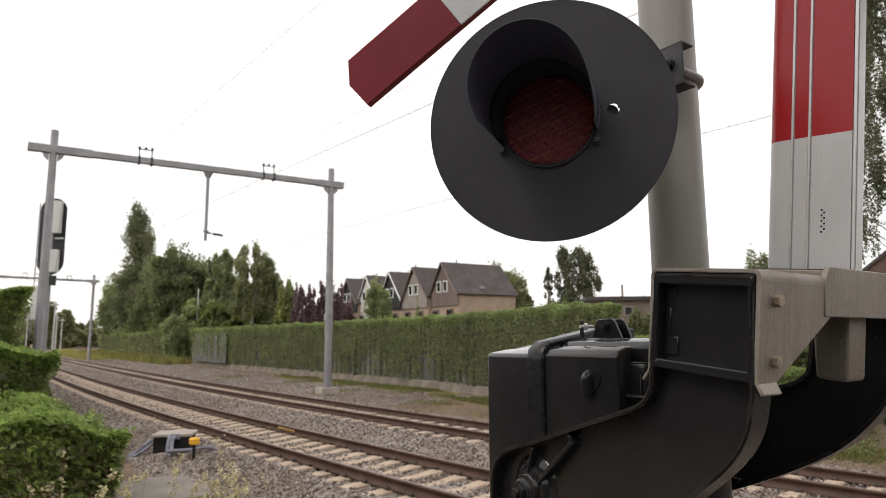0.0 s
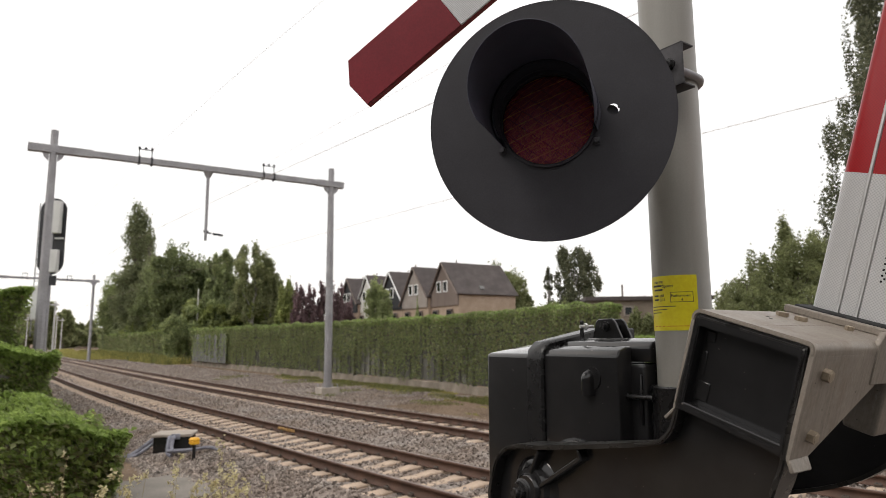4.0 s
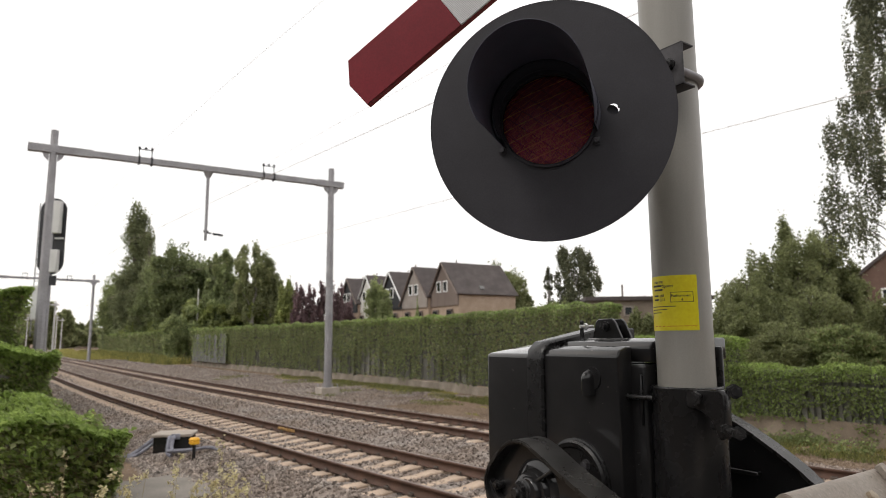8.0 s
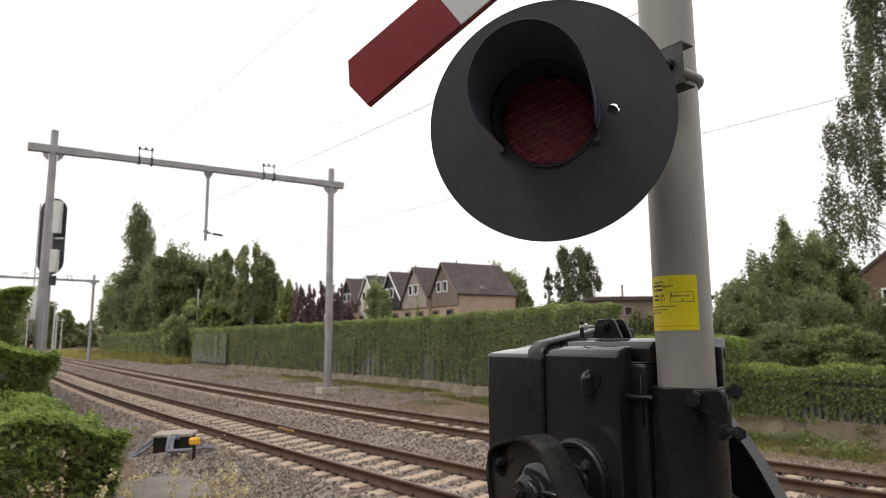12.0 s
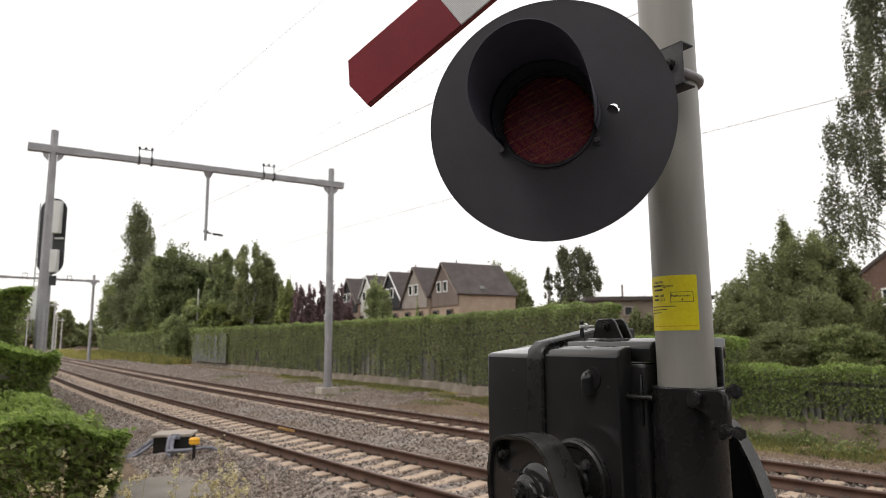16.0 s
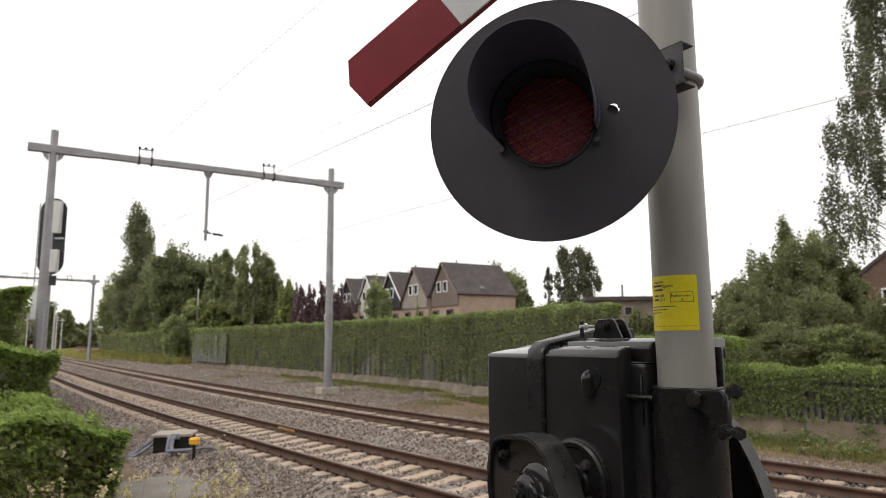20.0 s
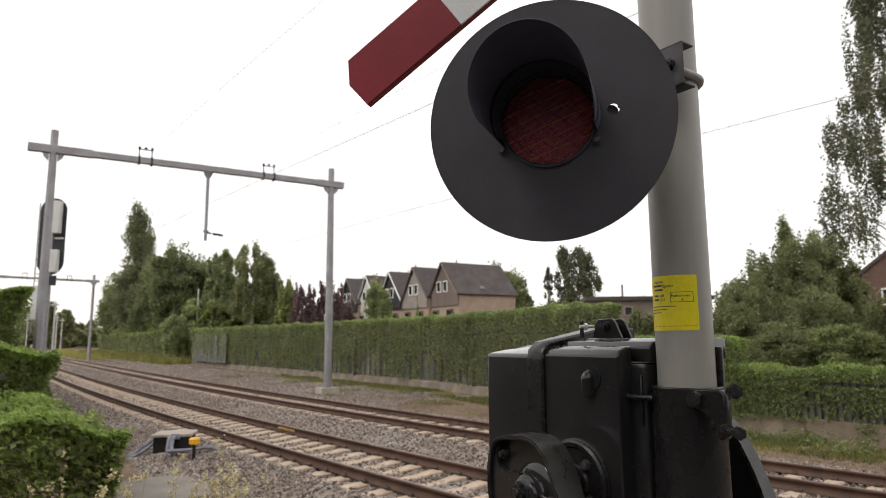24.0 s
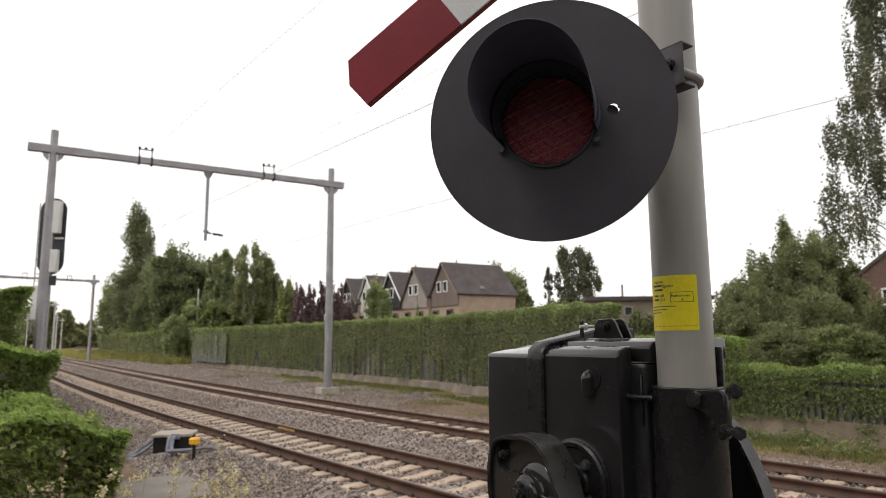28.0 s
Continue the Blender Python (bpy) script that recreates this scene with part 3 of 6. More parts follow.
def track(first, phase, label, rises):
    """Two rails on sleepers; the rise of each rail gives the cant in the bend."""
    roll = Matrix.Rotation(atan2(rises[0] - rises[1], 1.505), 4, "Y")
    mean = (rises[0] + rises[1]) / 2 - 0.170
    tr = thing("railway_track", Matrix.Identity(4), label, "track", "railway tracks", "structure")
    for off, up in zip((first, first + 1.505), rises):
        rail(off, tr, up)
    for i in range(150):
        s = phase + 0.6 * i
        sl = new("sleeper", SLEEPER)
        sl.parent = tr
        sl.matrix_basis = along(s, first + 0.7525, mean + 0.005 * sin(i * 2.3)) @ roll @ Matrix.Rotation(0.012 * sin(i * 1.7), 4, "Z")
        if s < 46:
            for off, up in zip((first, first + 1.505), rises):
                c = new("rail_clip", CLIP)
                c.parent = tr
                c.matrix_basis = along(s, off, up - 0.168) @ roll
    return tr


near_track = track(0.0, 0.3, "near railway track of rusty rails on pale concrete sleepers", (0.045, 0.045))
track(4.228, 0.15, "far railway track of rusty rails on pale concrete sleepers", (0.066, 0.012))


def joint(parent, s, off, rise):
    bm = bmesh.new()
    for sx in (-1, 1):
        joined(bm, box(sx * 0.028 - 0.012, sx * 0.028 + 0.012, -0.45, 0.45, -0.115, -0.05, 0.006, 1))
        for k in range(4):
            rod((sx * 0.04, -0.33 + 0.22 * k, -0.085), (sx * 0.065, -0.33 + 0.22 * k, -0.085), 0.018, None, 6, bm)
    bm.transform(along(s, off, rise))
    part("rail_joint", bm, M_OCHRE, parent, "bolted rail joint covered in ochre rust dirt")


joint(near_track, 14.6, 1.505, 0.045)

# ---- ivy-grown noise barriers on both sides ----
def far_off(s):
    k = min(1, max(0, (s - 4) / 24))
    return 11.0 + 3.7 * k * k * (3 - 2 * k)


def barrier(name, offset, steps, thick, label, leaf_density, slat_until, face_sign, bare, leaf=0.15, plinth=True):
    """A fence of upright slats on a concrete plinth, overgrown by ivy that is brightest and thickest along its top."""
    ob = thing(name, Matrix.Identity(4), label, "hedge", "ivy barriers", "structure")
    slats = [bmesh.new() for _ in steps]
    for (lo, hi, h), bm in zip(steps, slats):
        if not plinth and lo < 12:                # only ivy on the low end of the hedge
            continue
        s = lo if plinth else lo + 0.9
        one = mesh_of(box(-0.03, 0.03, -0.045, 0.045, 0.1, h - 0.12), M_SLAT)
        while s < hi:
            m = along(s, offset(s), 0)
            if s < slat_until:
                part("slat", one, M_SLAT, ob).matrix_basis = m
            else:
                joined(bm, box(-0.03, 0.03, -0.045, 0.045, 0.1, h - 0.12), m)
            s += 0.16 if s < slat_until else 0.6
        s = lo if plinth else lo + 0.9
        while s < hi - 0.3:
            e = min(hi, s + 3.0)
            a, b = T(s, offset(s)), T(e, offset(e))
            mid = Matrix.Translation((a + b) / 2) @ Matrix.Rotation(atan2((b - a).y, (b - a).x) - pi / 2, 4, "Z")
            L = (b - a).length
            joined(bm, box(0.05, 0.11, -L / 2, L / 2, 0.05, h - 0.1), mid)
            if plinth:
                part("plinth_panel", box(-0.09, 0.09, -L / 2 + 0.01, L / 2 - 0.01, -0.5, (0.16 if lo < 11 else 0.03) + 0.03 * sin(s), 0.012, 1), M_PLINTHSHADE if lo < 11 else M_PLINTH, ob).matrix_basis = mid
            part("post", box(-0.07, 0.16, -0.06, 0.06, -0.4, h - 0.05, 0.01, 1), M_SLAT, ob).matrix_basis = along(s, offset(s), 0)
            s = e
        part("slat_panel", bm, M_SLAT, ob, "weathered grey upright slats")["kind"] = "stuff"
    r = np.random.default_rng(len(name))
    low = 0.08 if plinth else -0.15
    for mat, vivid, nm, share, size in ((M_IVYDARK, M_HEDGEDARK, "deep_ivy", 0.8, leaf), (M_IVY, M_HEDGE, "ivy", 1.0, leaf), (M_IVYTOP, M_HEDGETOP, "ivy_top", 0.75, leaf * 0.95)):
        pts, sizes = {mat: [], vivid: [], M_FENCE: []}, {mat: [], vivid: [], M_FENCE: []}
        for lo, hi, h in steps:
            near = 1.0 if lo < 20 or leaf_density < 300 else 0.4
            fine = 0.7 if plinth and hi < 12.5 else 1.0
            count = int((hi - lo) * h * leaf_density * share * near / fine ** 2)
            s = r.uniform(lo - 0.1, hi + 0.1, count)
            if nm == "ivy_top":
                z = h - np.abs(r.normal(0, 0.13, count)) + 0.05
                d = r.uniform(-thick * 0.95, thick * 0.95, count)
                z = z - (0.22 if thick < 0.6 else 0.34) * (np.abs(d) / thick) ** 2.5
            else:
                z = low + (h - 0.03 - low) * r.uniform(0, 1, count) ** 0.8
                if plinth:                        # strands hang over the plinth here and there
                    hang = np.array([max(0.0, noise.noise(Vector((v * 0.75, 11.0, 0))) + 0.45 * noise.noise(Vector((v * 2.6, 4.0, 0)))) for v in s])
                    z = np.where((z < low + 0.35) & (r.uniform(0, 1, count) < 0.6), z - 0.75 * hang, z)
                d = thick * (0.55 + 0.4 * (z / h)) * np.where(r.uniform(0, 1, count) < 0.88, -face_sign, face_sign) * r.uniform(0.4, 1.1, count) ** 0.6
            ends = int(thick * 2 * h * leaf_density * share * (1.4 if plinth else 2.6) * near)
            s = np.concatenate([s, lo - r.uniform(0.0, 0.4, ends) * (0.5 + 0.5 * thick)])
            d = np.concatenate([d, r.uniform(-thick, thick, ends)])
            z = np.concatenate([z, low + (h - 0.05 - low) * r.uniform(0, 1, ends) ** 0.8 if nm != "ivy_top" else h - np.abs(r.normal(0, 0.12, ends))])
            if thick > 0.6:
                d = np.where(d < 0, d * 1.75, d)
            for a, b, c in zip(s, d, z):
                q = 0.6 * noise.noise(Vector((a * 0.9 + 31.7, b * 0.3, c * 0.45))) + 0.5 * noise.noise(Vector((a * 3.1, b * 0.3, c * 0.7))) + 0.5 * noise.noise(Vector((a * 6.5, 2.0, c * 4.5)))
                if nm != "ivy_top" and q < bare[0] + bare[1] * (c / h):
                    continue
                lump = 1.0 + (0.22 if thick < 0.6 else 0.50) * (noise.noise(Vector((a * 1.1, 7.0, c * 1.3))) if thick > 0.6 else 0.6 * noise.noise(Vector((a * 0.8, 7.0, c * 0.5))) + 1.5 * noise.noise(Vector((a * 3.2, 5.0, c * 0.5))))
                p = T(float(a), offset(float(a)) + b * lump, c)
                lift = noise.noise(Vector((a * 0.9, 3.1, b)))
                # far stretches take the set that has distance haze in its colour
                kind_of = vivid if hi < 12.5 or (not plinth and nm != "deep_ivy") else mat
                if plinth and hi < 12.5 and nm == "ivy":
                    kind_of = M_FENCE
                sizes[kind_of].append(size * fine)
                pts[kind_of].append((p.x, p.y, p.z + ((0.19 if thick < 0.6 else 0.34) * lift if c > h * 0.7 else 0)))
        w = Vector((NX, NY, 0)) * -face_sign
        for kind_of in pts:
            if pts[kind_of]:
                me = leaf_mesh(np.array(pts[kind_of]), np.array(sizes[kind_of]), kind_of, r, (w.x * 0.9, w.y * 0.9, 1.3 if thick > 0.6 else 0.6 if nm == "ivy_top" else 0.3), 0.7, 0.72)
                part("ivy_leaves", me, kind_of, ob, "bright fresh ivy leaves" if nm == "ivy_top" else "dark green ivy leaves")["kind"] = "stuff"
    return ob


FAR_STEPS = [(-6.0, 7.7, 1.40), (7.7, 12.1, 2.10), (12.1, 68.0, 3.28)]
far_barrier = barrier("far_ivy_barrier", far_off, FAR_STEPS, 0.34, "long slatted noise barrier overgrown with green ivy beyond the tracks", 300, 11, 1, (-0.10, -0.62), 0.088)
barrier("distant_ivy_barrier", lambda s: 14.7 + 1.5, [(72.0, 152.0, 3.4)], 0.5, "distant ivy covered barrier beside the railway", 45, 0, 1, (-0.35, -0.5), 0.22)
NEAR_STEPS = [(10.5, 16.2, 1.02), (16.2, 22.6, 1.95), (22.6, 62.0, 3.6)]
barrier("near_ivy_barrier", lambda s: -4.04, NEAR_STEPS, 0.72, "stepped hedge of dense bright green ivy on the camera's side", 660, 0, -1, (-2.0, 0.0), 0.104, False)

# bare grey panels where the ivy has been cut away, with a few strands left on them
for k in range(5):
    s = 57.4 + 2.2 * k
    pan = box(-0.40, -0.36, -1.06, 1.06, 0.12, 2.75 - 0.12 * (k % 2), 0.01, 1)
    part("bare_panel", pan, M_PANEL, far_barrier, "bare grey barrier panel").matrix_basis = along(s, far_off(s))
    bar = box(-0.43, -0.40, -1.06, 1.06, 1.30, 1.42, 0.008, 1)
    part("panel_rail", bar, M_SLAT, far_barrier, "dark rail across the bare panel").matrix_basis = along(s, far_off(s))
strands = []
rs = np.random.default_rng(91)
for k in range(13):
    s0_, wide = 56.4 + 0.86 * k + rs.uniform(-0.25, 0.25), rs.uniform(0.08, 0.30)
    for z_ in rs.uniform(0.2, 2.9, 260):
        if z_ > 2.9 - rs.uniform(0.7, 2.9):
            p = T(s0_ + rs.normal(0, wide), far_off(s0_) - 0.46 + rs.normal(0, 0.03), float(z_))
            strands.append((p.x, p.y, p.z))
part("ivy_leaves", leaf_mesh(np.array(strands), 0.13, M_IVY, rs, (-NX, -NY, 0.3), 0.7, 0.72), M_IVY, far_barrier, "thin ivy strands on the bare panels")["kind"] = "stuff"

# ---- the crossing post beside the camera ----
PX, PY, PZ = 0.24036, 1.8, 1.72356     # the barrier's pivot
TURN = -55.289                         # its axle points away from the camera's side
NEAR = pose(PX, PY, PZ, 0, 0, TURN)    # x to the road, y along the axle, z up
GROUND_Z = -0.375
POLE_A, POLE_W, POLE_R = 0.2810, 0.2987, 0.0741

pole = thing("signal_pole", NEAR @ pose(POLE_A, POLE_W, 0), "grey painted steel signal pole with a yellow sticker", "pole")
part("shaft", rod((0, 0, GROUND_Z - PZ), (0, 0, 2.75), POLE_R, None, 48), M_POLE, pole)
part("top_cap", lathe([(0.0, 0.03), (0.05, 0.026), (0.076, 0.0), (0.076, -0.03)], 32, None, pose(0, 0, 2.75, 90)), M_POLE, pole)
part("base_flange", rod((0, 0, GROUND_Z - PZ), (0, 0, GROUND_Z - PZ + 0.03), 0.17, None, 32), M_GALV, pole)


def wrap(a0, a1, z0, z1, r, mat, name, parent, label="", n=14, thick=0.0006):
    """A thin film round the pole between two bearings in degrees."""
    bm = bmesh.new()
    cols = []
    for i in range(n + 1):
        a = radians(a0 + (a1 - a0) * i / n)
        cols.append([bm.verts.new(((r + d) * cos(a), (r + d) * sin(a), z)) for d, z in ((0, z0), (0, z1), (thick, z1), (thick, z0))])
    for p, q in zip(cols, cols[1:]):
        for k in range(4):
            bm.faces.new((p[k], p[(k + 1) % 4], q[(k + 1) % 4], q[k]))
    bm.faces.new(cols[0])
    bm.faces.new(cols[-1][::-1])
    return part(name, bm, mat, parent, label)


# the sticker sits on the side that faces the camera
ST0, ST1 = -165.0, -24.0
ST_LO, ST_HI = 0.4205, 0.5645
stick = wrap(ST0, ST1, ST_LO, ST_HI, POLE_R + 0.0004, M_YELLOW, "sticker", pole, "yellow notice sticker with black print")


def on_sticker(u, v, w, h, mat, name):
    """A printed bar; u and v from the sticker's right and top edge, in metres."""
    deg = (POLE_R - 0.0016) * pi / 180
    a1 = ST1 - u / deg
    wrap(a1 - w / deg, a1, ST_HI - v - h, ST_HI - v, POLE_R + 0.0012, mat, name, stick, "", 5, 0.0003)


def sticker_text(words, u, v, size):
    """Printed words, bent round the pole letter by letter mesh."""
    cu = bpy.data.curves.new("print", "FONT")
    cu.body, cu.size, cu.offset = words, size, 0.00022
    ob = bpy.data.objects.new("print", cu)
    me = bpy.data.meshes.new_from_object(ob)
    bpy.data.objects.remove(ob)
    deg = (POLE_R - 0.0016) * pi / 180
    for vert in me.vertices:
        a = radians(ST1 - (u - vert.co.x) / deg)
        z = ST_HI - v + vert.co.y
        vert.co = Vector(((POLE_R + 0.0015) * cos(a), (POLE_R + 0.0015) * sin(a), z))
    me.materials.append(M_INK)
    part("print", me, M_INK, stick)


sticker_text("storing,", 0.118, 0.019, 0.0112)
on_sticker(0.0905, 0.0235, 0.034, 0.0050, M_INK, "printed_bar")
sticker_text("Spoor:", 0.0885, 0.031, 0.0112)
on_sticker(0.088, 0.0345, 0.032, 0.0046, M_INK, "printed_bar")
for v, words in ((0.056, "087"), (0.0665, "21.1")):
    on_sticker(0.103, v - 0.006, 0.018, 0.0042, M_INK, "printed_bar")
    sticker_text(words, 0.098, v, 0.0095)
for v, w in ((0.080, 0.080), (0.088, 0.058), (0.096, 0.040)):
    on_sticker(0.135 - w, v, w, 0.0021, M_INK, "printed_bar")
sticker_text("Paalnummer:", 0.0655, 0.0565, 0.0092)
sticker_text("4", 0.041, 0.0675, 0.0095)
for u, v, w, h in ((0.0113, 0.044, 0.056, 0.0014), (0.0113, 0.0695, 0.056, 0.0014), (0.0113, 0.044, 0.0014, 0.027), (0.0660, 0.044, 0.0014, 0.027)):
    on_sticker(u, v, w, h, M_INK, "printed_frame")
on_sticker(0.006, 0.132, 0.075, 0.0014, M_INK_RED, "printed_line")
for k in range(3):
    on_sticker(0.086 + 0.014 * k, 0.1315, 0.007, 0.002, M_INK_RED, "printed_line")

# black clamp that holds the drive to the pole
clamp = thing("pole_clamp", NEAR @ pose(POLE_A, POLE_W, 0), "black cast clamp bolted round the foot of the grey pole", "clamp")
part("sleeve", lathe([(0.0732, 0.262), (0.080, 0.262), (0.082, 0.25), (0.082, -0.75), (0.0732, -0.75)], 40, None, pose(0, 0, 0, 90)), M_DULLBLACK, clamp)
part("collar", lathe([(0.0732, 0.274), (0.088, 0.276), (0.0925, 0.272), (0.0925, -0.60), (0.0732, -0.62)], 40, None, pose(0, 0, 0, 90)), M_DULLBLACK, clamp)
ear = prism([(0.050, 0.276), (0.146, 0.276), (0.157, 0.266), (0.156, 0.168), (0.146, 0.158), (0.134, 0.161), (0.127, 0.178), (0.120, 0.194), (0.109, 0.209), (0.094, 0.220), (0.076, 0.226), (0.054, 0.227), (0.050, 0.231)], -0.082, -0.052, 0.004)
part("ear", ear, M_DULLBLACK, clamp)
part("rear_plate", box(-0.05, 0.070, 0.052, 0.068, -0.5, 0.378, 0.006, 3), M_DULLBLACK, clamp)
for p, ax in (((0.084, -0.083, 0.254), (0.15, -1, 0.0)), ((0.150, -0.035, 0.272), (0.8, -0.6, 0)), ((0.195, -0.100, 0.184), (0.75, -0.65, 0)), ((0.152, -0.078, 0.186), (0.75, -0.65, 0))):
    part("bolt", hexbolt(p, ax, 0.026 if p[2] < 0.2 else 0.031, 0.020, None, False), M_DARKBOLT, clamp, "dark hexagon bolt")
part("side_bar", rod((-0.16, -0.09, 0.245), (-0.04, -0.09, 0.245), 0.007, None, 10), M_DARKBOLT, clamp)
part("stud", rod((0.10, -0.05, 0.185), (0.20, -0.108, 0.185), 0.008, None, 12), M_DARKBOLT, clamp)

# ---- the barrier's drive, a cast black housing ----
drive = thing("barrier_drive", NEAR, "black cast-iron barrier drive housing on the pole", "barrier drive")


def housing(a0, a1, w0, w1, z0, front, back, bevel):
    """A cast box whose lid slopes up from front to back."""
    own = bmesh.new()
    lid = [(w0, z0), (w1, z0), (w1, back), (w0 + 0.20, back), (w0, front)]
    va = [own.verts.new((a0, w, z)) for w, z in lid]
    f = own.faces.new(va)
    for v in bmesh.ops.extrude_face_region(own, geom=[f])["geom"]:
        if isinstance(v, bmesh.types.BMVert):
            v.co.x = a1
    bmesh.ops.bevel(own, geom=own.edges[:], offset=bevel, segments=5, affect="EDGES", profile=0.5)
    return own


part("body", housing(-0.432, -0.10, 0.186, 0.62, -0.55, 0.353, 0.380, 0.014), M_BLACK, drive)
def cast(x0, x1, outline, bevel, seg=3):
    """A casting whose outline lies in depth and height, between two places along x."""
    own = bmesh.new()
    f = own.faces.new([own.verts.new((x0, w, z)) for w, z in outline])
    for v in bmesh.ops.extrude_face_region(own, geom=[f])["geom"]:
        if isinstance(v, bmesh.types.BMVert):
            v.co.x = x1
    bmesh.ops.bevel(own, geom=own.edges[:], offset=bevel, segments=seg, affect="EDGES", profile=0.5)
    return own


part("door", cast(-0.150, 0.157, [(0.172, -0.545), (0.236, -0.545), (0.236, 0.380), (0.214, 0.379), (0.184, 0.369), (0.172, 0.352)], 0.006), M_BLACK, drive, "black cast door with rounded edges")
part("core", box(-0.16, 0.146, 0.20, 0.60, -0.55, 0.322, 0.012), M_BLACK, drive)
part("lid", cast(-0.17, 0.207, [(0.250, 0.336), (0.61, 0.336), (0.61, 0.401), (0.330, 0.401), (0.264, 0.392), (0.250, 0.376)], 0.005), M_BLACK, drive, "black cast lid behind the door")
part("side_box", box(0.120, 0.205, 0.226, 0.55, -0.5, 0.332, 0.010, 3), M_BLACK, drive)
part("side_rib", box(0.188, 0.196, 0.218, 0.230, 0.17, 0.305, 0.003, 1), M_DULLBLACK, drive)
for k in range(9):
    part("cast_mark", box(0.168 + 0.003 * (k % 2), 0.177, 0.2245, 0.2270, -0.06 + 0.019 * k, -0.049 + 0.019 * k), M_DARKBOLT, drive)
strap = bmesh.new()
path = [(0.160, -0.54), (0.160, 0.335), (0.168, 0.368), (0.195, 0.392), (0.385, 0.426), (0.43, 0.436), (0.60, 0.436)]
inner = [(0.186, -0.54), (0.186, 0.33), (0.20, 0.345), (0.215, 0.352), (0.39, 0.360), (0.43, 0.360), (0.60, 0.360)]
cols = []
for x in (-0.200, -0.194, -0.132, -0.126):
    k = 0.006 if x in (-0.200, -0.126) else 0
    cols.append([strap.verts.new((x, w + (k if i < 3 else 0), z - (k if i >= 3 else 0))) for i, (w, z) in enumerate(path)])
for p, q in zip(cols, cols[1:]):
    for i in range(len(path) - 1):
        strap.faces.new((p[i], p[i + 1], q[i + 1], q[i]))
for c, x in ((cols[0], -0.200), (cols[-1], -0.126)):
    ins = [strap.verts.new((x, w, z)) for w, z in inner]
    for i in range(len(path) - 1):
        strap.faces.new((c[i], ins[i], ins[i + 1], c[i + 1]))
part("strap", strap, M_DULLBLACK, drive, "cast rib over the lid")
hinge = bmesh.new()
for w in (0.318, 0.362):                          # two lugs stand across the lid
    prism([(-0.064, 0.392), (0.058, 0.392), (0.028, 0.452), (0.018, 0.461), (-0.036, 0.461), (-0.046, 0.452)], w, w + 0.011, 0.002, hinge)
box(-0.075, 0.068, 0.305, 0.385, 0.388, 0.402, 0.004, 1, hinge)
box(-0.020, 0.016, 0.330, 0.362, 0.410, 0.446, 0.005, 1, hinge)
box(-0.076, -0.062, 0.277, 0.283, 0.404, 0.456, 0.002, 1, hinge)
part("hinge", hinge, M_BLACK, drive, "black lid hinge with two lugs")
pin = rod((-0.006, 0.300, 0.437), (-0.006, 0.385, 0.437), 0.010, None, 14)
rod((-0.006, 0.308, 0.437), (-0.006, 0.318, 0.437), 0.017, None, 16, pin)
part("hinge_pin", pin, M_DARKBOLT, drive)
stop = rod((-0.066, 0.270, 0.438), (-0.058, 0.320, 0.438), 0.0055, None, 10)
rod((-0.064, 0.286, 0.438), (-0.063, 0.296, 0.438), 0.0105, None, 6, stop)
part("stop_bolt", stop, M_ALU, drive, "grey steel stop bolt with a nut")
latch = rod((0.063, 0.174, 0.290), (0.063, 0.167, 0.290), 0.034, None, 32)
for a_ in (40, 140, 265):
    rod((0.063 + 0.027 * cos(radians(a_)), 0.168, 0.290 + 0.027 * sin(radians(a_))), (0.063 + 0.027 * cos(radians(a_)), 0.1645, 0.290 + 0.027 * sin(radians(a_))), 0.004, None, 8, latch)
dome_rows = []
cover = bmesh.new()
for i in range(9):                                # half-round cover with a domed top
    t = i / 8
    zz = 0.243 + 0.072 * t
    rr = 0.0175 if t < 0.6 else 0.0175 * sqrt(max(0.02, 1 - ((t - 0.6) / 0.4) ** 2))
    dome_rows.append([cover.verts.new((0.057 + rr * cos(pi * k / 12), 0.170 - 1.75 * rr * sin(pi * k / 12), zz)) for k in range(13)])
for p, q in zip(dome_rows, dome_rows[1:]):
    for k in range(12):
        cover.faces.new((p[k], p[k + 1], q[k + 1], q[k]))
cover.faces.new(dome_rows[0])
cover.faces.new(dome_rows[-1])
joined(latch, cover)
part("latch", latch, M_BLACK, drive, "black domed lock cover")
bearing = lathe([(0.0, 0.150), (0.045, 0.150), (0.05, 0.158), (0.094, 0.158), (0.097, 0.152), (0.108, 0.150), (0.114, 0.156), (0.114, 0.164), (0.119, 0.166), (0.119, 0.18)], 48)
part("bearing_plate", bearing, M_DULLBLACK, drive, "round black bearing plate")
for k in range(4):
    a = radians(50 + 90 * k)
    part("bolt", hexbolt((0.068 * cos(a), 0.158, 0.068 * sin(a)), (0, -1, 0), 0.022, 0.012), M_BRACKET, drive)
part("axle", rod((0, 0.17, 0), (0, -0.02, 0), 0.032, None, 24), M_DULLBLACK, drive)
part("pedestal", box(-0.30, 0.16, 0.25, 0.55, GROUND_Z - PZ, -0.54, 0.015), M_BLACK, drive)
part("rear_axle", rod((0, 0.60, 0), (0, 0.76, 0), 0.032, None, 24), M_DARKBOLT, drive)

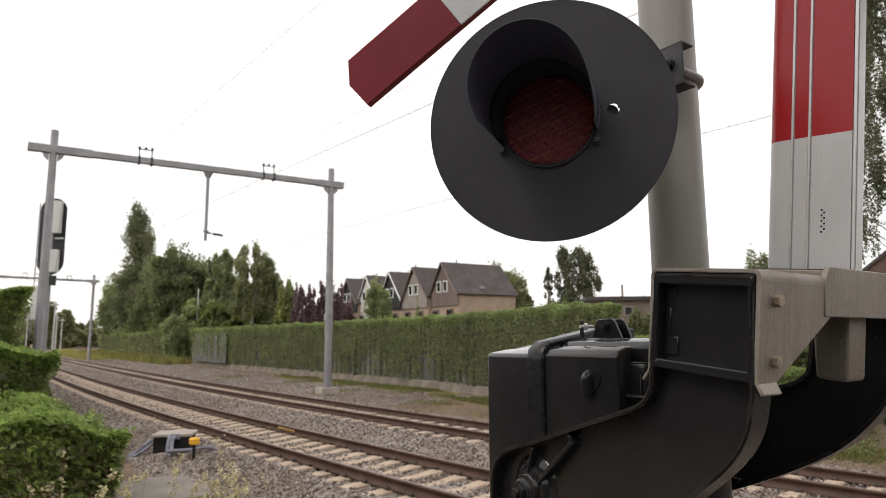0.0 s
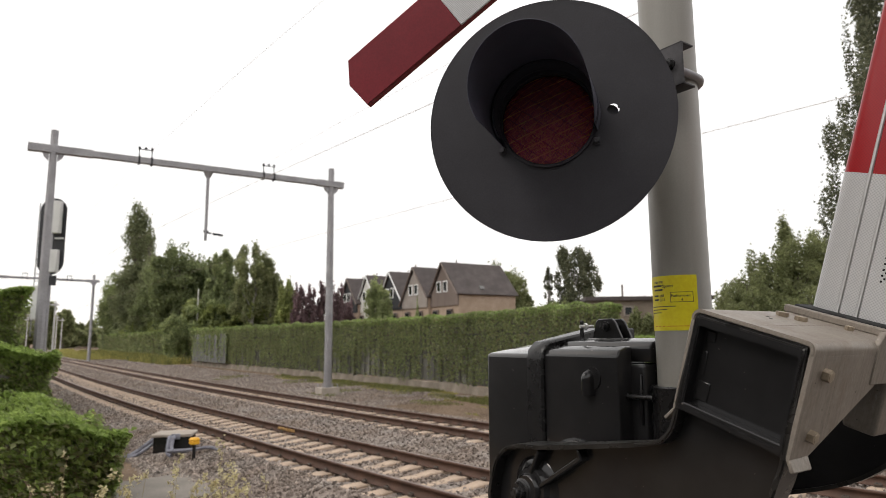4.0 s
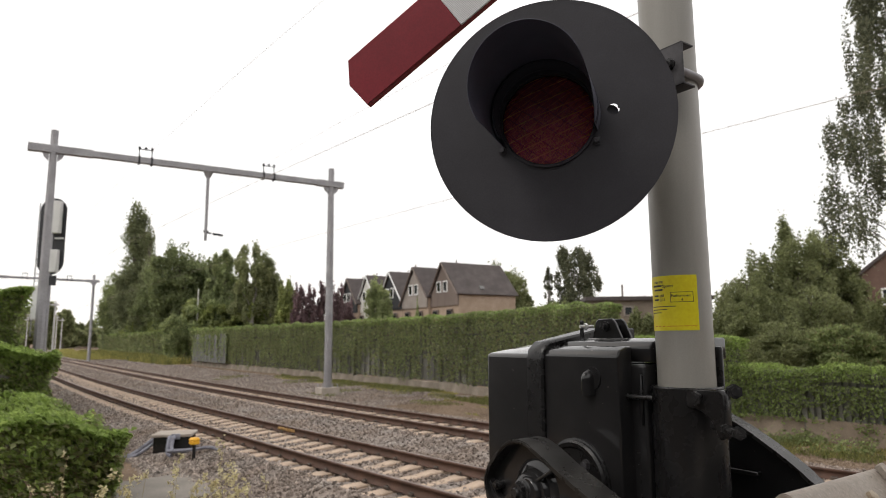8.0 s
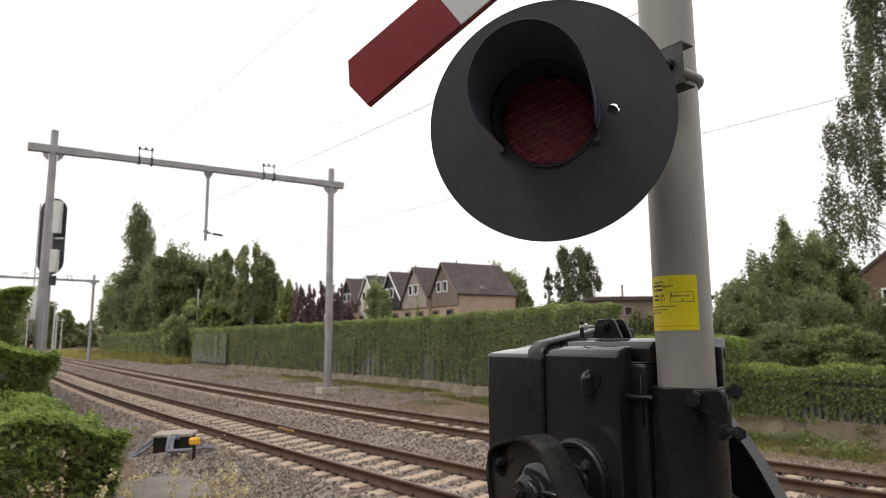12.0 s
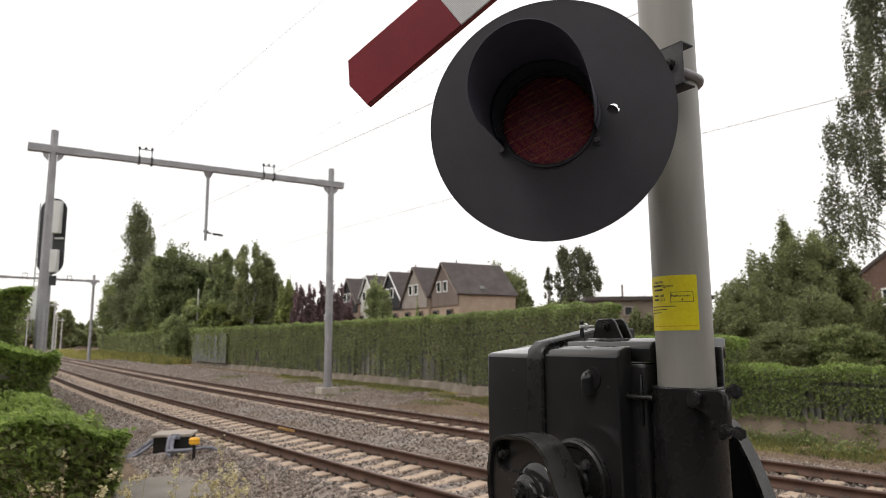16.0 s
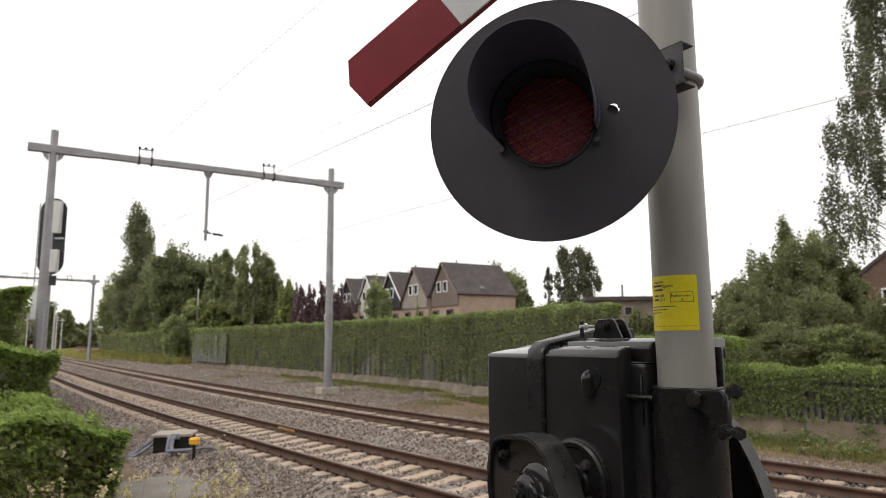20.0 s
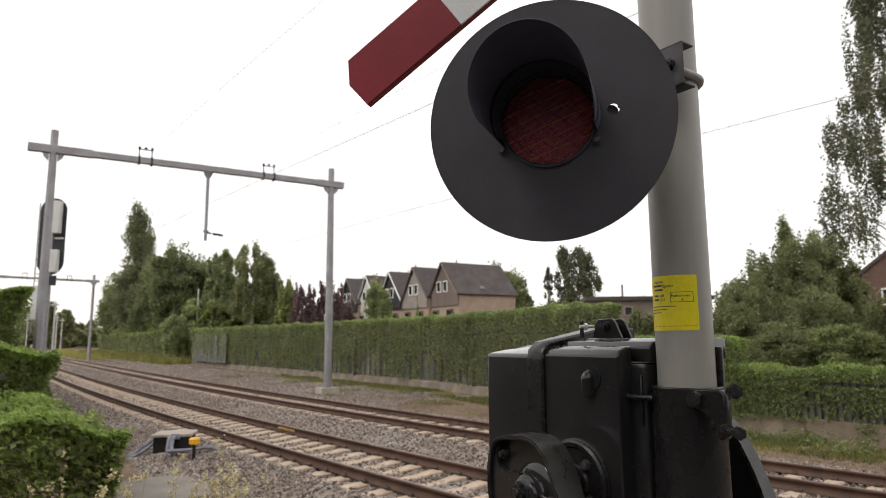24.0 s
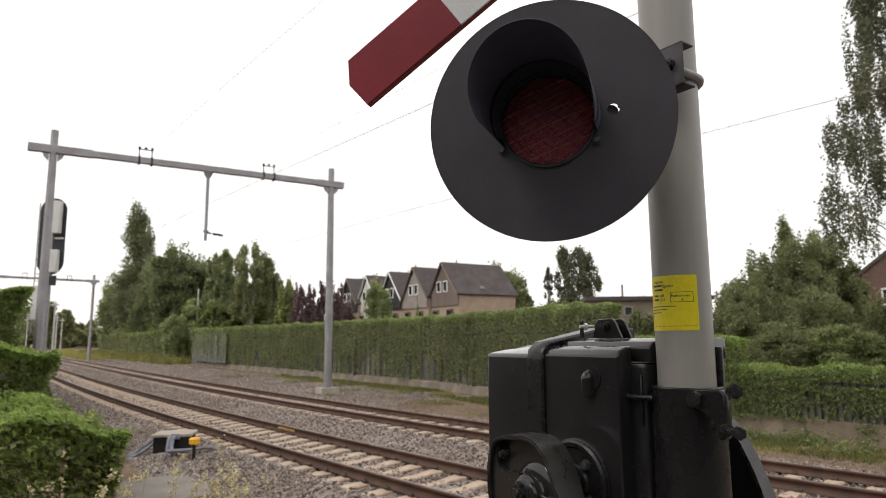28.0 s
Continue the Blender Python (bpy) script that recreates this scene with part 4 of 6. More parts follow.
# ---- the moving arm ----
START = 6.0
arm = thing("boom_barrier", NEAR @ pose(0, 0, 0, 0, START), "red and white boom on black swing arms", "barrier")
CHEEK = [(-0.142, 0.000), (-0.134, 0.042), (-0.100, 0.085), (-0.045, 0.113), (0.010, 0.133), (0.100, 0.176), (0.199, 0.223), (0.332, 0.287), (0.352, 0.312), (0.362, 0.345), (0.366, 0.59),
         (0.600, 0.59), (0.608, 0.40), (0.608, 0.340), (0.599, 0.275), (0.568, 0.212), (0.490, 0.127), (0.410, 0.055), (0.300, -0.030), (0.150, -0.118), (0.060, -0.152),
         (0.000, -0.160), (-0.057, -0.152), (-0.105, -0.140), (-0.130, -0.115), (-0.139, -0.055)]


def smooth(poly, corners, times=2):
    """The outline with its bends rounded; corners stay sharp."""
    for _ in range(times):
        out = []
        for i, p in enumerate(poly):
            a, b = poly[i - 1], poly[(i + 1) % len(poly)]
            if p in corners:
                out.append(p)
            else:
                out += [(p[0] * 0.75 + a[0] * 0.25, p[1] * 0.75 + a[1] * 0.25), (p[0] * 0.75 + b[0] * 0.25, p[1] * 0.75 + b[1] * 0.25)]
        poly = out
    return poly


def crank(bm):
    """The arm is cranked: at its axle end rim and ribs stand 3 cm higher over the web."""
    for v in bm.verts:
        if v.co.y > 0.05:
            continue
        k = min(1.0, max(0.0, (0.34 - v.co.x) / 0.22))
        v.co.y -= 0.03 * k * k * (3 - 2 * k)
    return bm


def inset(poly, d):
    """The outline moved inwards by d."""
    out = []
    n = len(poly)
    for i in range(n):
        p, q, r = Vector(poly[i - 1]), Vector(poly[i]), Vector(poly[(i + 1) % n])
        e1, e2 = (q - p).normalized(), (r - q).normalized()
        m = Vector((e1.y + e2.y, -(e1.x + e2.x))).normalized()
        c = max(0.4, m.dot(Vector((e1.y, -e1.x))))
        out.append(tuple(q + m * d / c))
    return out


def band(outer, inner, y0, y1, bm=None):
    """A closed rim between two outlines, from y0 to y1."""
    own = bmesh.new()
    n = len(outer)
    rings = [[own.verts.new((x, y, z)) for x, z in ring] for ring, y in ((outer, y0), (inner, y0), (inner, y1), (outer, y1))]
    for a in range(4):
        for i in range(n):
            own.faces.new((rings[a][i], rings[a][(i + 1) % n], rings[(a + 1) % 4][(i + 1) % n], rings[(a + 1) % 4][i]))
    return joined(bm, own)


FAR_CHEEK = [(-0.150, 0.05), (-0.150, 0.10), (-0.125, 0.145), (0.0, 0.213), (0.12, 0.252), (0.20, 0.275), (0.27, 0.286), (0.34, 0.315), (0.365, 0.36), (0.366, 0.59), (0.600, 0.59), (0.600, 0.38),
             (0.575, 0.31), (0.535, 0.235), (0.45, 0.135), (0.295, 0.029), (0.118, -0.072), (0.0, -0.13), (-0.08, -0.13), (-0.13, -0.09), (-0.148, 0.0)]


CHEEK = smooth(CHEEK, [(0.366, 0.59), (0.600, 0.59)])
FAR_CHEEK = smooth(FAR_CHEEK, [(0.366, 0.59), (0.600, 0.59)])


def cheek(y, turn, shape, straight):
    """A cast side arm: thin web, raised rim, ribs and a boss round the axle; turn -1 makes the far one."""
    m = pose(0, y, 0) @ Matrix.Diagonal((1, turn, 1, 1))
    bend = straight or crank
    flat_in = inset(shape, 0.006)
    body = prism(flat_in, 0.036, 0.048)
    for k in range(12):
        bmesh.ops.bisect_plane(body, geom=body.verts[:] + body.edges[:] + body.faces[:], plane_co=(0.11 + 0.021 * k, 0, 0), plane_no=(1, 0, 0))
    bend(body).transform(m)
    ob = part("swing_arm", body, M_BLACK, arm, "black cast swing arm with a raised rim")
    rim = band(shape, inset(shape, 0.011), 0.0, 0.062)
    bmesh.ops.bevel(rim, geom=[e for e in rim.edges if abs(e.verts[0].co.y - e.verts[1].co.y) < 1e-6 and abs(e.verts[0].co.y) < 1e-6], offset=0.0035, segments=2, affect="EDGES")
    bend(rim).transform(m)
    part("rim", rim, M_RIM, ob)
    ribs = bmesh.new()
    for a, b, t in (((0.03, 0.02), (0.155, 0.165), 0.013), *(() if straight else (((0.155, 0.162), (0.131, 0.190), 0.011),)), ((0.0, 0.04), (0.015, 0.12), 0.010), ((0.03, -0.02), (0.17, -0.02), 0.014)):
        d = Vector((b[0] - a[0], 0, b[1] - a[1]))
        q = box(0, d.length, 0.006, 0.07, -t / 2, t / 2, 0.003, 1)
        q.transform(pose(a[0], 0, a[1], 0, -math.degrees(atan2(d.z, d.x))))
        joined(ribs, q)
    bend(ribs).transform(m)
    part("ribs", ribs, M_BLACK, ob)
    boss = lathe([(0.0, -0.004), (0.036, -0.004), (0.040, 0.0), (0.042, 0.010), (0.052, 0.012), (0.056, 0.018), (0.060, 0.026), (0.074, 0.030), (0.086, 0.038), (0.090, 0.044)], 40)
    boss.transform(pose(0.010, 0, 0.010))
    bend(boss).transform(m)
    part("boss", boss, M_BLACK, ob)
    if not straight:                              # raised pad beside the axle, and a bolt in the pocket above it
        pad = prism([(-0.116, -0.129), (-0.116, -0.120), (-0.054, -0.120), (-0.042, -0.112), (-0.037, -0.098), (-0.039, -0.03), (0.06, -0.03), (0.06, -0.142), (0.0, -0.150), (-0.057, -0.142), (-0.100, -0.130)], 0.012, 0.037, 0.003, None, 2)
        bend(pad).transform(m)
        part("axle_pad", pad, M_BLACK, ob, "", False)
        corner = hexbolt((-0.080, 0.016, -0.104), (0, -1, 0), 0.016, 0.010)
        rod((-0.080, 0.037, -0.104), (-0.080, 0.015, -0.104), 0.013, None, 16, corner)
        bend(corner).transform(m)
        part("corner_bolt", corner, M_DARKBOLT, ob)
    nut = lathe([(0.0, -0.036), (0.012, -0.036), (0.014, -0.032), (0.014, -0.018)], 20)
    rod((0, -0.012, 0), (0, -0.026, 0), 0.024, None, 6, nut)
    rings = [(0.022, -0.012)]
    for k in range(4):
        rings += [(0.027 + 0.004 * k, -0.012 + 0.006 * k), (0.030 + 0.004 * k, -0.010 + 0.006 * k), (0.029 + 0.004 * k, -0.007 + 0.006 * k)]
    lathe(rings, 32, nut)
    bend(nut).transform(m)
    part("axle_nut", nut, M_DARKBOLT, ob, "dark axle nut and washer")
    # the open pocket under the head
    pocket = band([(0.366, 0.583), (0.600, 0.583), (0.604, 0.376), (0.366, 0.380)], [(0.380, 0.566), (0.588, 0.566), (0.590, 0.390), (0.380, 0.394)], 0.0, 0.0335)
    prism([(0.37, 0.58), (0.597, 0.58), (0.597, 0.382), (0.37, 0.385)], 0.030, 0.0355, 0, pocket)
    bmesh.ops.bevel(pocket, geom=[e for e in pocket.edges if max(abs(v.co.y) for v in e.verts) < 1e-5], offset=0.0025, segments=2, affect="EDGES")
    box(0.374, 0.596, 0.001, 0.031, 0.388, 0.399, 0.003, 2, pocket)
    pocket.transform(m)
    part("pocket", pocket, M_BLACK, ob, "", False)
    for x, z, w, h in ((0.386, 0.408, 0.030, 0.042), (0.384, 0.462, 0.012, 0.052), (0.384, 0.535, 0.022, 0.024), (0.578, 0.405, 0.010, 0.040), (0.578, 0.520, 0.010, 0.036)):
        lug = box(x, x + w, 0.026, 0.0298, z, z + h, 0.002, 1)
        lug.transform(m)
        part("lug", lug, M_BLACK, ob)
    return ob


cheek(-0.007, 1, CHEEK, None)
cheek(0.77, -1, FAR_CHEEK, lambda bm: bm)

# a thick sheet folded down on both sides, with round folds
def fold(x, turn, r, q):
    return [(x + turn * (r - q * cos(radians(a))), 0.601 - r + q * sin(radians(a))) for a in range(0, 91, 15)]


outer = [(0.358, 0.576)] + fold(0.358, 1, 0.020, 0.020) + fold(0.615, -1, 0.017, 0.017)[::-1] + [(0.615, 0.576)]
under = [(0.606, 0.576)] + fold(0.615, -1, 0.017, 0.008) + fold(0.358, 1, 0.020, 0.0115)[::-1] + [(0.3665, 0.576)]
head = prism(outer + under, -0.008, 0.77)
bmesh.ops.bevel(head, geom=[e for e in head.edges if max(v.co.y for v in e.verts) < -0.0079], offset=0.002, segments=2, affect="EDGES")
head_ob = part("head", head, M_GALV, arm, "galvanised steel channel over both swing arms")


def side_plate(x0, x1, outline, bevel=0.002):
    own = bmesh.new()
    f = own.faces.new([own.verts.new((x0, w, z)) for w, z in outline])
    for v in bmesh.ops.extrude_face_region(own, geom=[f])["geom"]:
        if isinstance(v, bmesh.types.BMVert):
            v.co.x = x1
    bmesh.ops.bevel(own, geom=own.edges[:], offset=bevel, segments=1, affect="EDGES")
    return own


part("side_flange", side_plate(0.606, 0.615, [(-0.007, 0.5758), (-0.007, 0.377), (0.063, 0.380), (0.285, 0.515), (0.77, 0.515), (0.77, 0.5758)], 0.0004), M_GALV, head_ob)
lip = side_plate(0.0, 0.008, [(-0.007, 0.0), (-0.007, -0.028), (0.061, -0.028), (0.063, 0.003)])
lip.transform(pose(0.606, 0, 0.378, 0, -32, 0))
part("bent_lip", lip, M_GALV, head_ob)
part("inner_flange", side_plate(0.358, 0.3662, [(-0.007, 0.5758), (-0.007, 0.375), (0.07, 0.375), (0.25, 0.515), (0.77, 0.515), (0.77, 0.5758)]), M_GALV, head_ob)
lip2 = side_plate(0.0, 0.008, [(0.0, 0.0), (0.0, -0.034), (0.07, -0.034), (0.07, 0.002)])
lip2.transform(pose(0.355, 0, 0.376, 0, 32, 0))
part("bent_lip", lip2, M_GALV, head_ob)
brk = side_plate(0.606, 0.618, [(0.246, 0.511), (0.246, 0.595), (0.262, 0.621), (0.72, 0.621), (0.72, 0.511)], 0.002)
part("boom_bracket", brk, M_GALV, head_ob, "thick galvanised bracket plate with a cut corner")
stub = box(0.478, 0.566, 0.475, 0.580, 0.352, 0.52, 0.012, 3)
for v in stub.verts:
    if v.co.z < 0.45:
        v.co.x = 0.566 + (v.co.x - 0.566) * 0.86
        v.co.y = 0.52 + (v.co.y - 0.52) * 0.94
part("stub", stub, M_GALV, head_ob, "galvanised hanging spigot")
for p in ((0.615, 0.048, 0.541), (0.615, 0.046, 0.421)):
    part("bolt", hexbolt(p, (1, 0, 0), 0.022, 0.013, None, False), M_BOLT, head_ob, "yellow zinc hexagon bolt")
for p in ((0.415, 0.245, 0.601), (0.455, 0.250, 0.601), (0.530, 0.310, 0.601)):
    part("bolt", hexbolt(p, (0, 0, 1), 0.023 if p[0] < 0.5 else 0.016, 0.009, None, False), M_BOLT, head_ob)
# black discs paint the shade inside two bolt holes; nothing is cut
for p in ((0.426, 0.167), (0.443, 0.148)):
    part("bolt_hole", rod((*p, 0.5985), (*p, 0.6014), 0.0048, None, 12), M_DARKIN, head_ob, "small dark disc drawn as an empty bolt hole")
part("seam", box(0.4945, 0.4957, 0.002, 0.35, 0.5985, 0.6012), M_CLAD, head_ob, "thin dark weld seam")
part("edge_rail", box(0.360, 0.610, 0.352, 0.372, 0.600, 0.618, 0.003, 1), M_GALV, head_ob)
part("boot", box(0.368, 0.607, 0.378, 0.545, 0.600, 0.622, 0.006), M_RUBBER, head_ob, "black rubber foot of the boom")

# boom: an extruded profile with rounded back edge, two ribs and a flat face, in red and white lengths
BOOM = [(0.386, 0.444), (0.388, 0.434), (0.395, 0.427), (0.410, 0.4215), (0.432, 0.420), (0.591, 0.420), (0.591, 0.452), (0.448, 0.456), (0.407, 0.455), (0.390, 0.450)]
boom = part("boom", box(0.45, 0.575, 0.425, 0.447, 0.61, 5.6, 0.004), M_ALU, arm, "red and white banded barrier boom")
z0, k = 0.615, 0
while z0 < 5.6:
    z1 = 0.955 if k == 0 else min(5.62, z0 + 0.62)
    own = bmesh.new()
    f = own.faces.new([own.verts.new((x, w, z0)) for x, w in BOOM])
    for v in bmesh.ops.extrude_face_region(own, geom=[f])["geom"]:
        if isinstance(v, bmesh.types.BMVert):
            v.co.z = z1
    part("band", own, M_BOOMRED if k % 2 else M_BOOMWHITE, boom, "red reflective band" if k % 2 else "white reflective band")
    z0, k = z1, k + 1
for x in (0.447, 0.489):
    part("rib", box(x, x + 0.0085, 0.4165, 0.425, 0.616, 5.6, 0.002, 1), M_ALU, boom)
part("edge_strip", box(0.5922, 0.603, 0.4185, 0.455, 0.616, 5.6, 0.002, 1), M_ALU, boom, "bright aluminium edge strip")
for k in range(9):
    x = 0.523 + 0.006 * (k % 2)
    part("stamp", box(x, x + 0.0042, 0.4192, 0.4202, 0.712 + 0.0068 * k, 0.7165 + 0.0068 * k), M_DARKBOLT, boom, "small faded black stamp")

# ---- the flashing light ----
LC = Vector((0.2615, 1.528, 2.663))
LIGHT = Matrix.Translation(LC) @ Matrix.Rotation(radians(-17), 4, "Z")   # x right, y to the back, z up
light = thing("crossing_light", LIGHT, "round black crossing light with a red lens under a hood", "warning light")
HX, HZ, HR = 0.158, 0.008, 0.0145
ring_in = [(0.113 * cos(2 * pi * i / 64), 0.113 * sin(2 * pi * i / 64)) for i in range(64)]
ring_out = [(0.3028 * cos(2 * pi * i / 96), 0.3028 * sin(2 * pi * i / 96)) for i in range(96)]
BOARD_TILT = pose(0, 0, 0, 2.6, 0, 0)                                  # the board leans a little forward
ring_hole = [(HX + HR * cos(2 * pi * i / 18), HZ + HR * sin(2 * pi * i / 18)) for i in range(18)]
board = bmesh.new()
for ring in (ring_in, ring_out, ring_hole):
    vs = [board.verts.new((x, -0.002, z)) for x, z in ring]
    for a, b in zip(vs, vs[1:] + vs[:1]):
        board.edges.new((a, b))
bmesh.ops.triangle_fill(board, use_beauty=True, use_dissolve=False, edges=board.edges[:])
for v in bmesh.ops.extrude_face_region(board, geom=board.faces[:])["geom"]:
    if isinstance(v, bmesh.types.BMVert):
        v.co.y = 0.002
board.transform(BOARD_TILT)
board_ob = part("backboard", board, M_MATT, light, "large round matt black backboard", False)
edge_band = band([(1.004 * x, 1.004 * z) for x, z in ring_out], [(0.998 * x, 0.998 * z) for x, z in ring_out], -0.0025, 0.0035)
edge_band.transform(BOARD_TILT)
part("board_edge", edge_band, M_MATT, board_ob)
part("housing", lathe([(0.128, 0.003), (0.133, 0.01), (0.133, 0.16), (0.120, 0.27), (0.08, 0.30), (0.0, 0.30)], 40), M_MATT, light)
part("housing_lining", lathe([(0.1135, 0.004), (0.128, 0.02), (0.128, 0.15), (0.115, 0.26), (0.0, 0.285)], 32), M_DARKIN, light)
part("lens_ring", lathe([(0.1128, 0.012), (0.122, 0.004), (0.122, -0.003), (0.117, -0.004), (0.1142, 0.002), (0.1128, 0.012)], 56), M_MATT, light, "black retaining ring")
dome = [(0.1135 * sin(pi / 2 * i / 10), 0.007 - 0.014 * cos(pi / 2 * i / 10)) for i in range(10, -1, -1)]
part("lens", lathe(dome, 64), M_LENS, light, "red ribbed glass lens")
# stepped collar that carries the hood, open below
collar = lathe([(0.1262, -0.002), (0.1262, -0.070), (0.1225, -0.070), (0.1215, -0.050), (0.1200, -0.048), (0.1190, -0.028), (0.1172, -0.026), (0.1165, -0.004)], 56, None, pose(0, 0, 0, 0, 20, 0), radians(227))
part("hood_collar", collar, M_COLLAR, light, "black stepped collar inside the hood")
# hood: a cut-away half tube, longest on top
hood = bmesh.new()
n, cols = 56, []
for i in range(n + 1):
    deg_ = -20 + 227 * i / n
    a = radians(deg_)
    L = 0.245 + 0.030 * sin(a)
    if deg_ < 22:
        L *= 0.30 + 0.70 * (deg_ + 20) / 42
    cols.append([hood.verts.new((r * cos(a), y, r * sin(a))) for r, y in ((0.1265, -0.002), (0.1275, -L), (0.1290, -L), (0.1285, -0.002))])
for p, q in zip(cols, cols[1:]):
    for j in range(3):
        hood.faces.new((p[j], q[j], q[j + 1], p[j + 1]))
for c in (cols[0], cols[-1]):
    hood.faces.new(c)
hood.transform(pose(0, 0, 0, 0, 0, -3.5))
part("hood", hood, M_HOOD, light, "black cut-away hood over the lens")
for a in (-30, 212):
    x, z = 0.134 * cos(radians(a)), 0.134 * sin(radians(a))
    part("screw", hexbolt((x, -0.004, z), (0, -1, 0), 0.012, 0.010), M_MATT, light)
    part("tab", box(x - 0.009, x + 0.009, -0.006, -0.002, z - 0.011, z + 0.011, 0.002, 1), M_MATT, light)
polar = LIGHT.inverted() @ (NEAR @ Vector((POLE_A, POLE_W, 0)))
# channel bracket: x along its web, y towards the pole
CLIP_ON = Matrix.Translation((0.233, 0.220, 0)) @ Matrix.Rotation(radians(-38), 4, "Z")
bracket = box(-0.09, 0.125, 0.0, 0.005, 0.108, 0.224, 0.001, 1)
box(-0.09, 0.125, 0.0, 0.050, 0.219, 0.224, 0.001, 1, bracket)
box(-0.09, 0.125, 0.0, 0.050, 0.108, 0.113, 0.001, 1, bracket)
box(-0.06, -0.02, -0.16, 0.002, 0.11, 0.21, 0.002, 1, bracket)
bracket.transform(CLIP_ON)
part("bracket", bracket, M_BRACKET, light, "grey steel channel bracket", False)
nut = hexbolt((0.085, 0.0, 0.172), (0, -1, 0), 0.024, 0.014)
rod((0.085, 0, 0.172), (0.085, -0.034, 0.172), 0.008, None, 10, nut)
nut.transform(CLIP_ON)
part("bracket_bolt", nut, M_DARKBOLT, light)
ub = [(0.085, 0.002, 0.176), (0.0805, 0.06, 0.172)] + [(0.0805 * cos(radians(d)), 0.120 + 0.0805 * sin(radians(d)), 0.170) for d in range(0, 181, 15)] + [(-0.0805, 0.06, 0.162), (-0.085, 0.002, 0.162)]
bolt = tube(ub, 0.0105, 12)
bolt.transform(CLIP_ON)
part("u_bolt", bolt, M_GALV_FAR, light, "galvanised bolt bent round the pole")
part("cable_stub", rod((HX - 0.0065, 0.010, HZ - 0.002), (HX - 0.028, 0.09, HZ - 0.012), 0.0185, None, 16), M_MATT, light, "black cable end behind the board")
# the lamp unit turns inside the housing: its glowing face shines forward, its back is dark
lamp = part("lamp_unit", lathe([(0.098, -0.045), (0.1005, -0.044), (0.1005, 0.004), (0.09, 0.02), (0.03, 0.03), (0.0, 0.03)], 40), M_DARKIN, light, "lamp unit behind the lens")
part("glow_face", lathe([(0.097, -0.001), (0.0, -0.002)], 40), M_GLOW, lamp, "glowing red lamp face")
LAMP_AT = (0.0, 0.125, 0.0)
lamp.location = LAMP_AT

# warning cross above the light
cross = thing("warning_cross", Matrix.Translation(LC) @ Matrix.Rotation(radians(-17), 4, "Z") @ pose(polar.x, polar.y - 0.085, 0.915), "red and white crossbuck warning sign on the pole", "sign")


def cross_arm(angle, back):
    end = [(-1.147, -0.082), (-1.157, 0.011), (-1.114, 0.082)]
    far_end = [(-x, -z) for x, z in end]
    m = pose(0, back, 0, 0, -angle, 0)
    a = prism(end + far_end, -0.002, 0.020)
    a.transform(m)
    ob = part("sign_arm", a, M_SIGNRED, cross, "flat sign arm with folded edge")
    for lo, hi, mat in ((-1.2, -0.774, M_SIGNRED), (-0.774, -0.36, M_BOOMWHITE), (-0.36, 0.36, M_SIGNRED), (0.36, 0.755, M_BOOMWHITE), (0.755, 1.2, M_SIGNRED)):
        out = [(lo, 0.082), (hi, 0.082), (hi, -0.082), (lo, -0.082)]
        if lo < -1:
            out = end + [(hi, 0.082), (hi, -0.082)]
        if hi > 1:
            out = far_end + [(lo, -0.082), (lo, 0.082)]
        q = prism(out, -0.008, -0.002, 0.001)
        q.transform(m)
        part("sign_face", q, mat, ob)
    return ob


cross_arm(35.2, 0.0)
cross_arm(-35.2, 0.035)

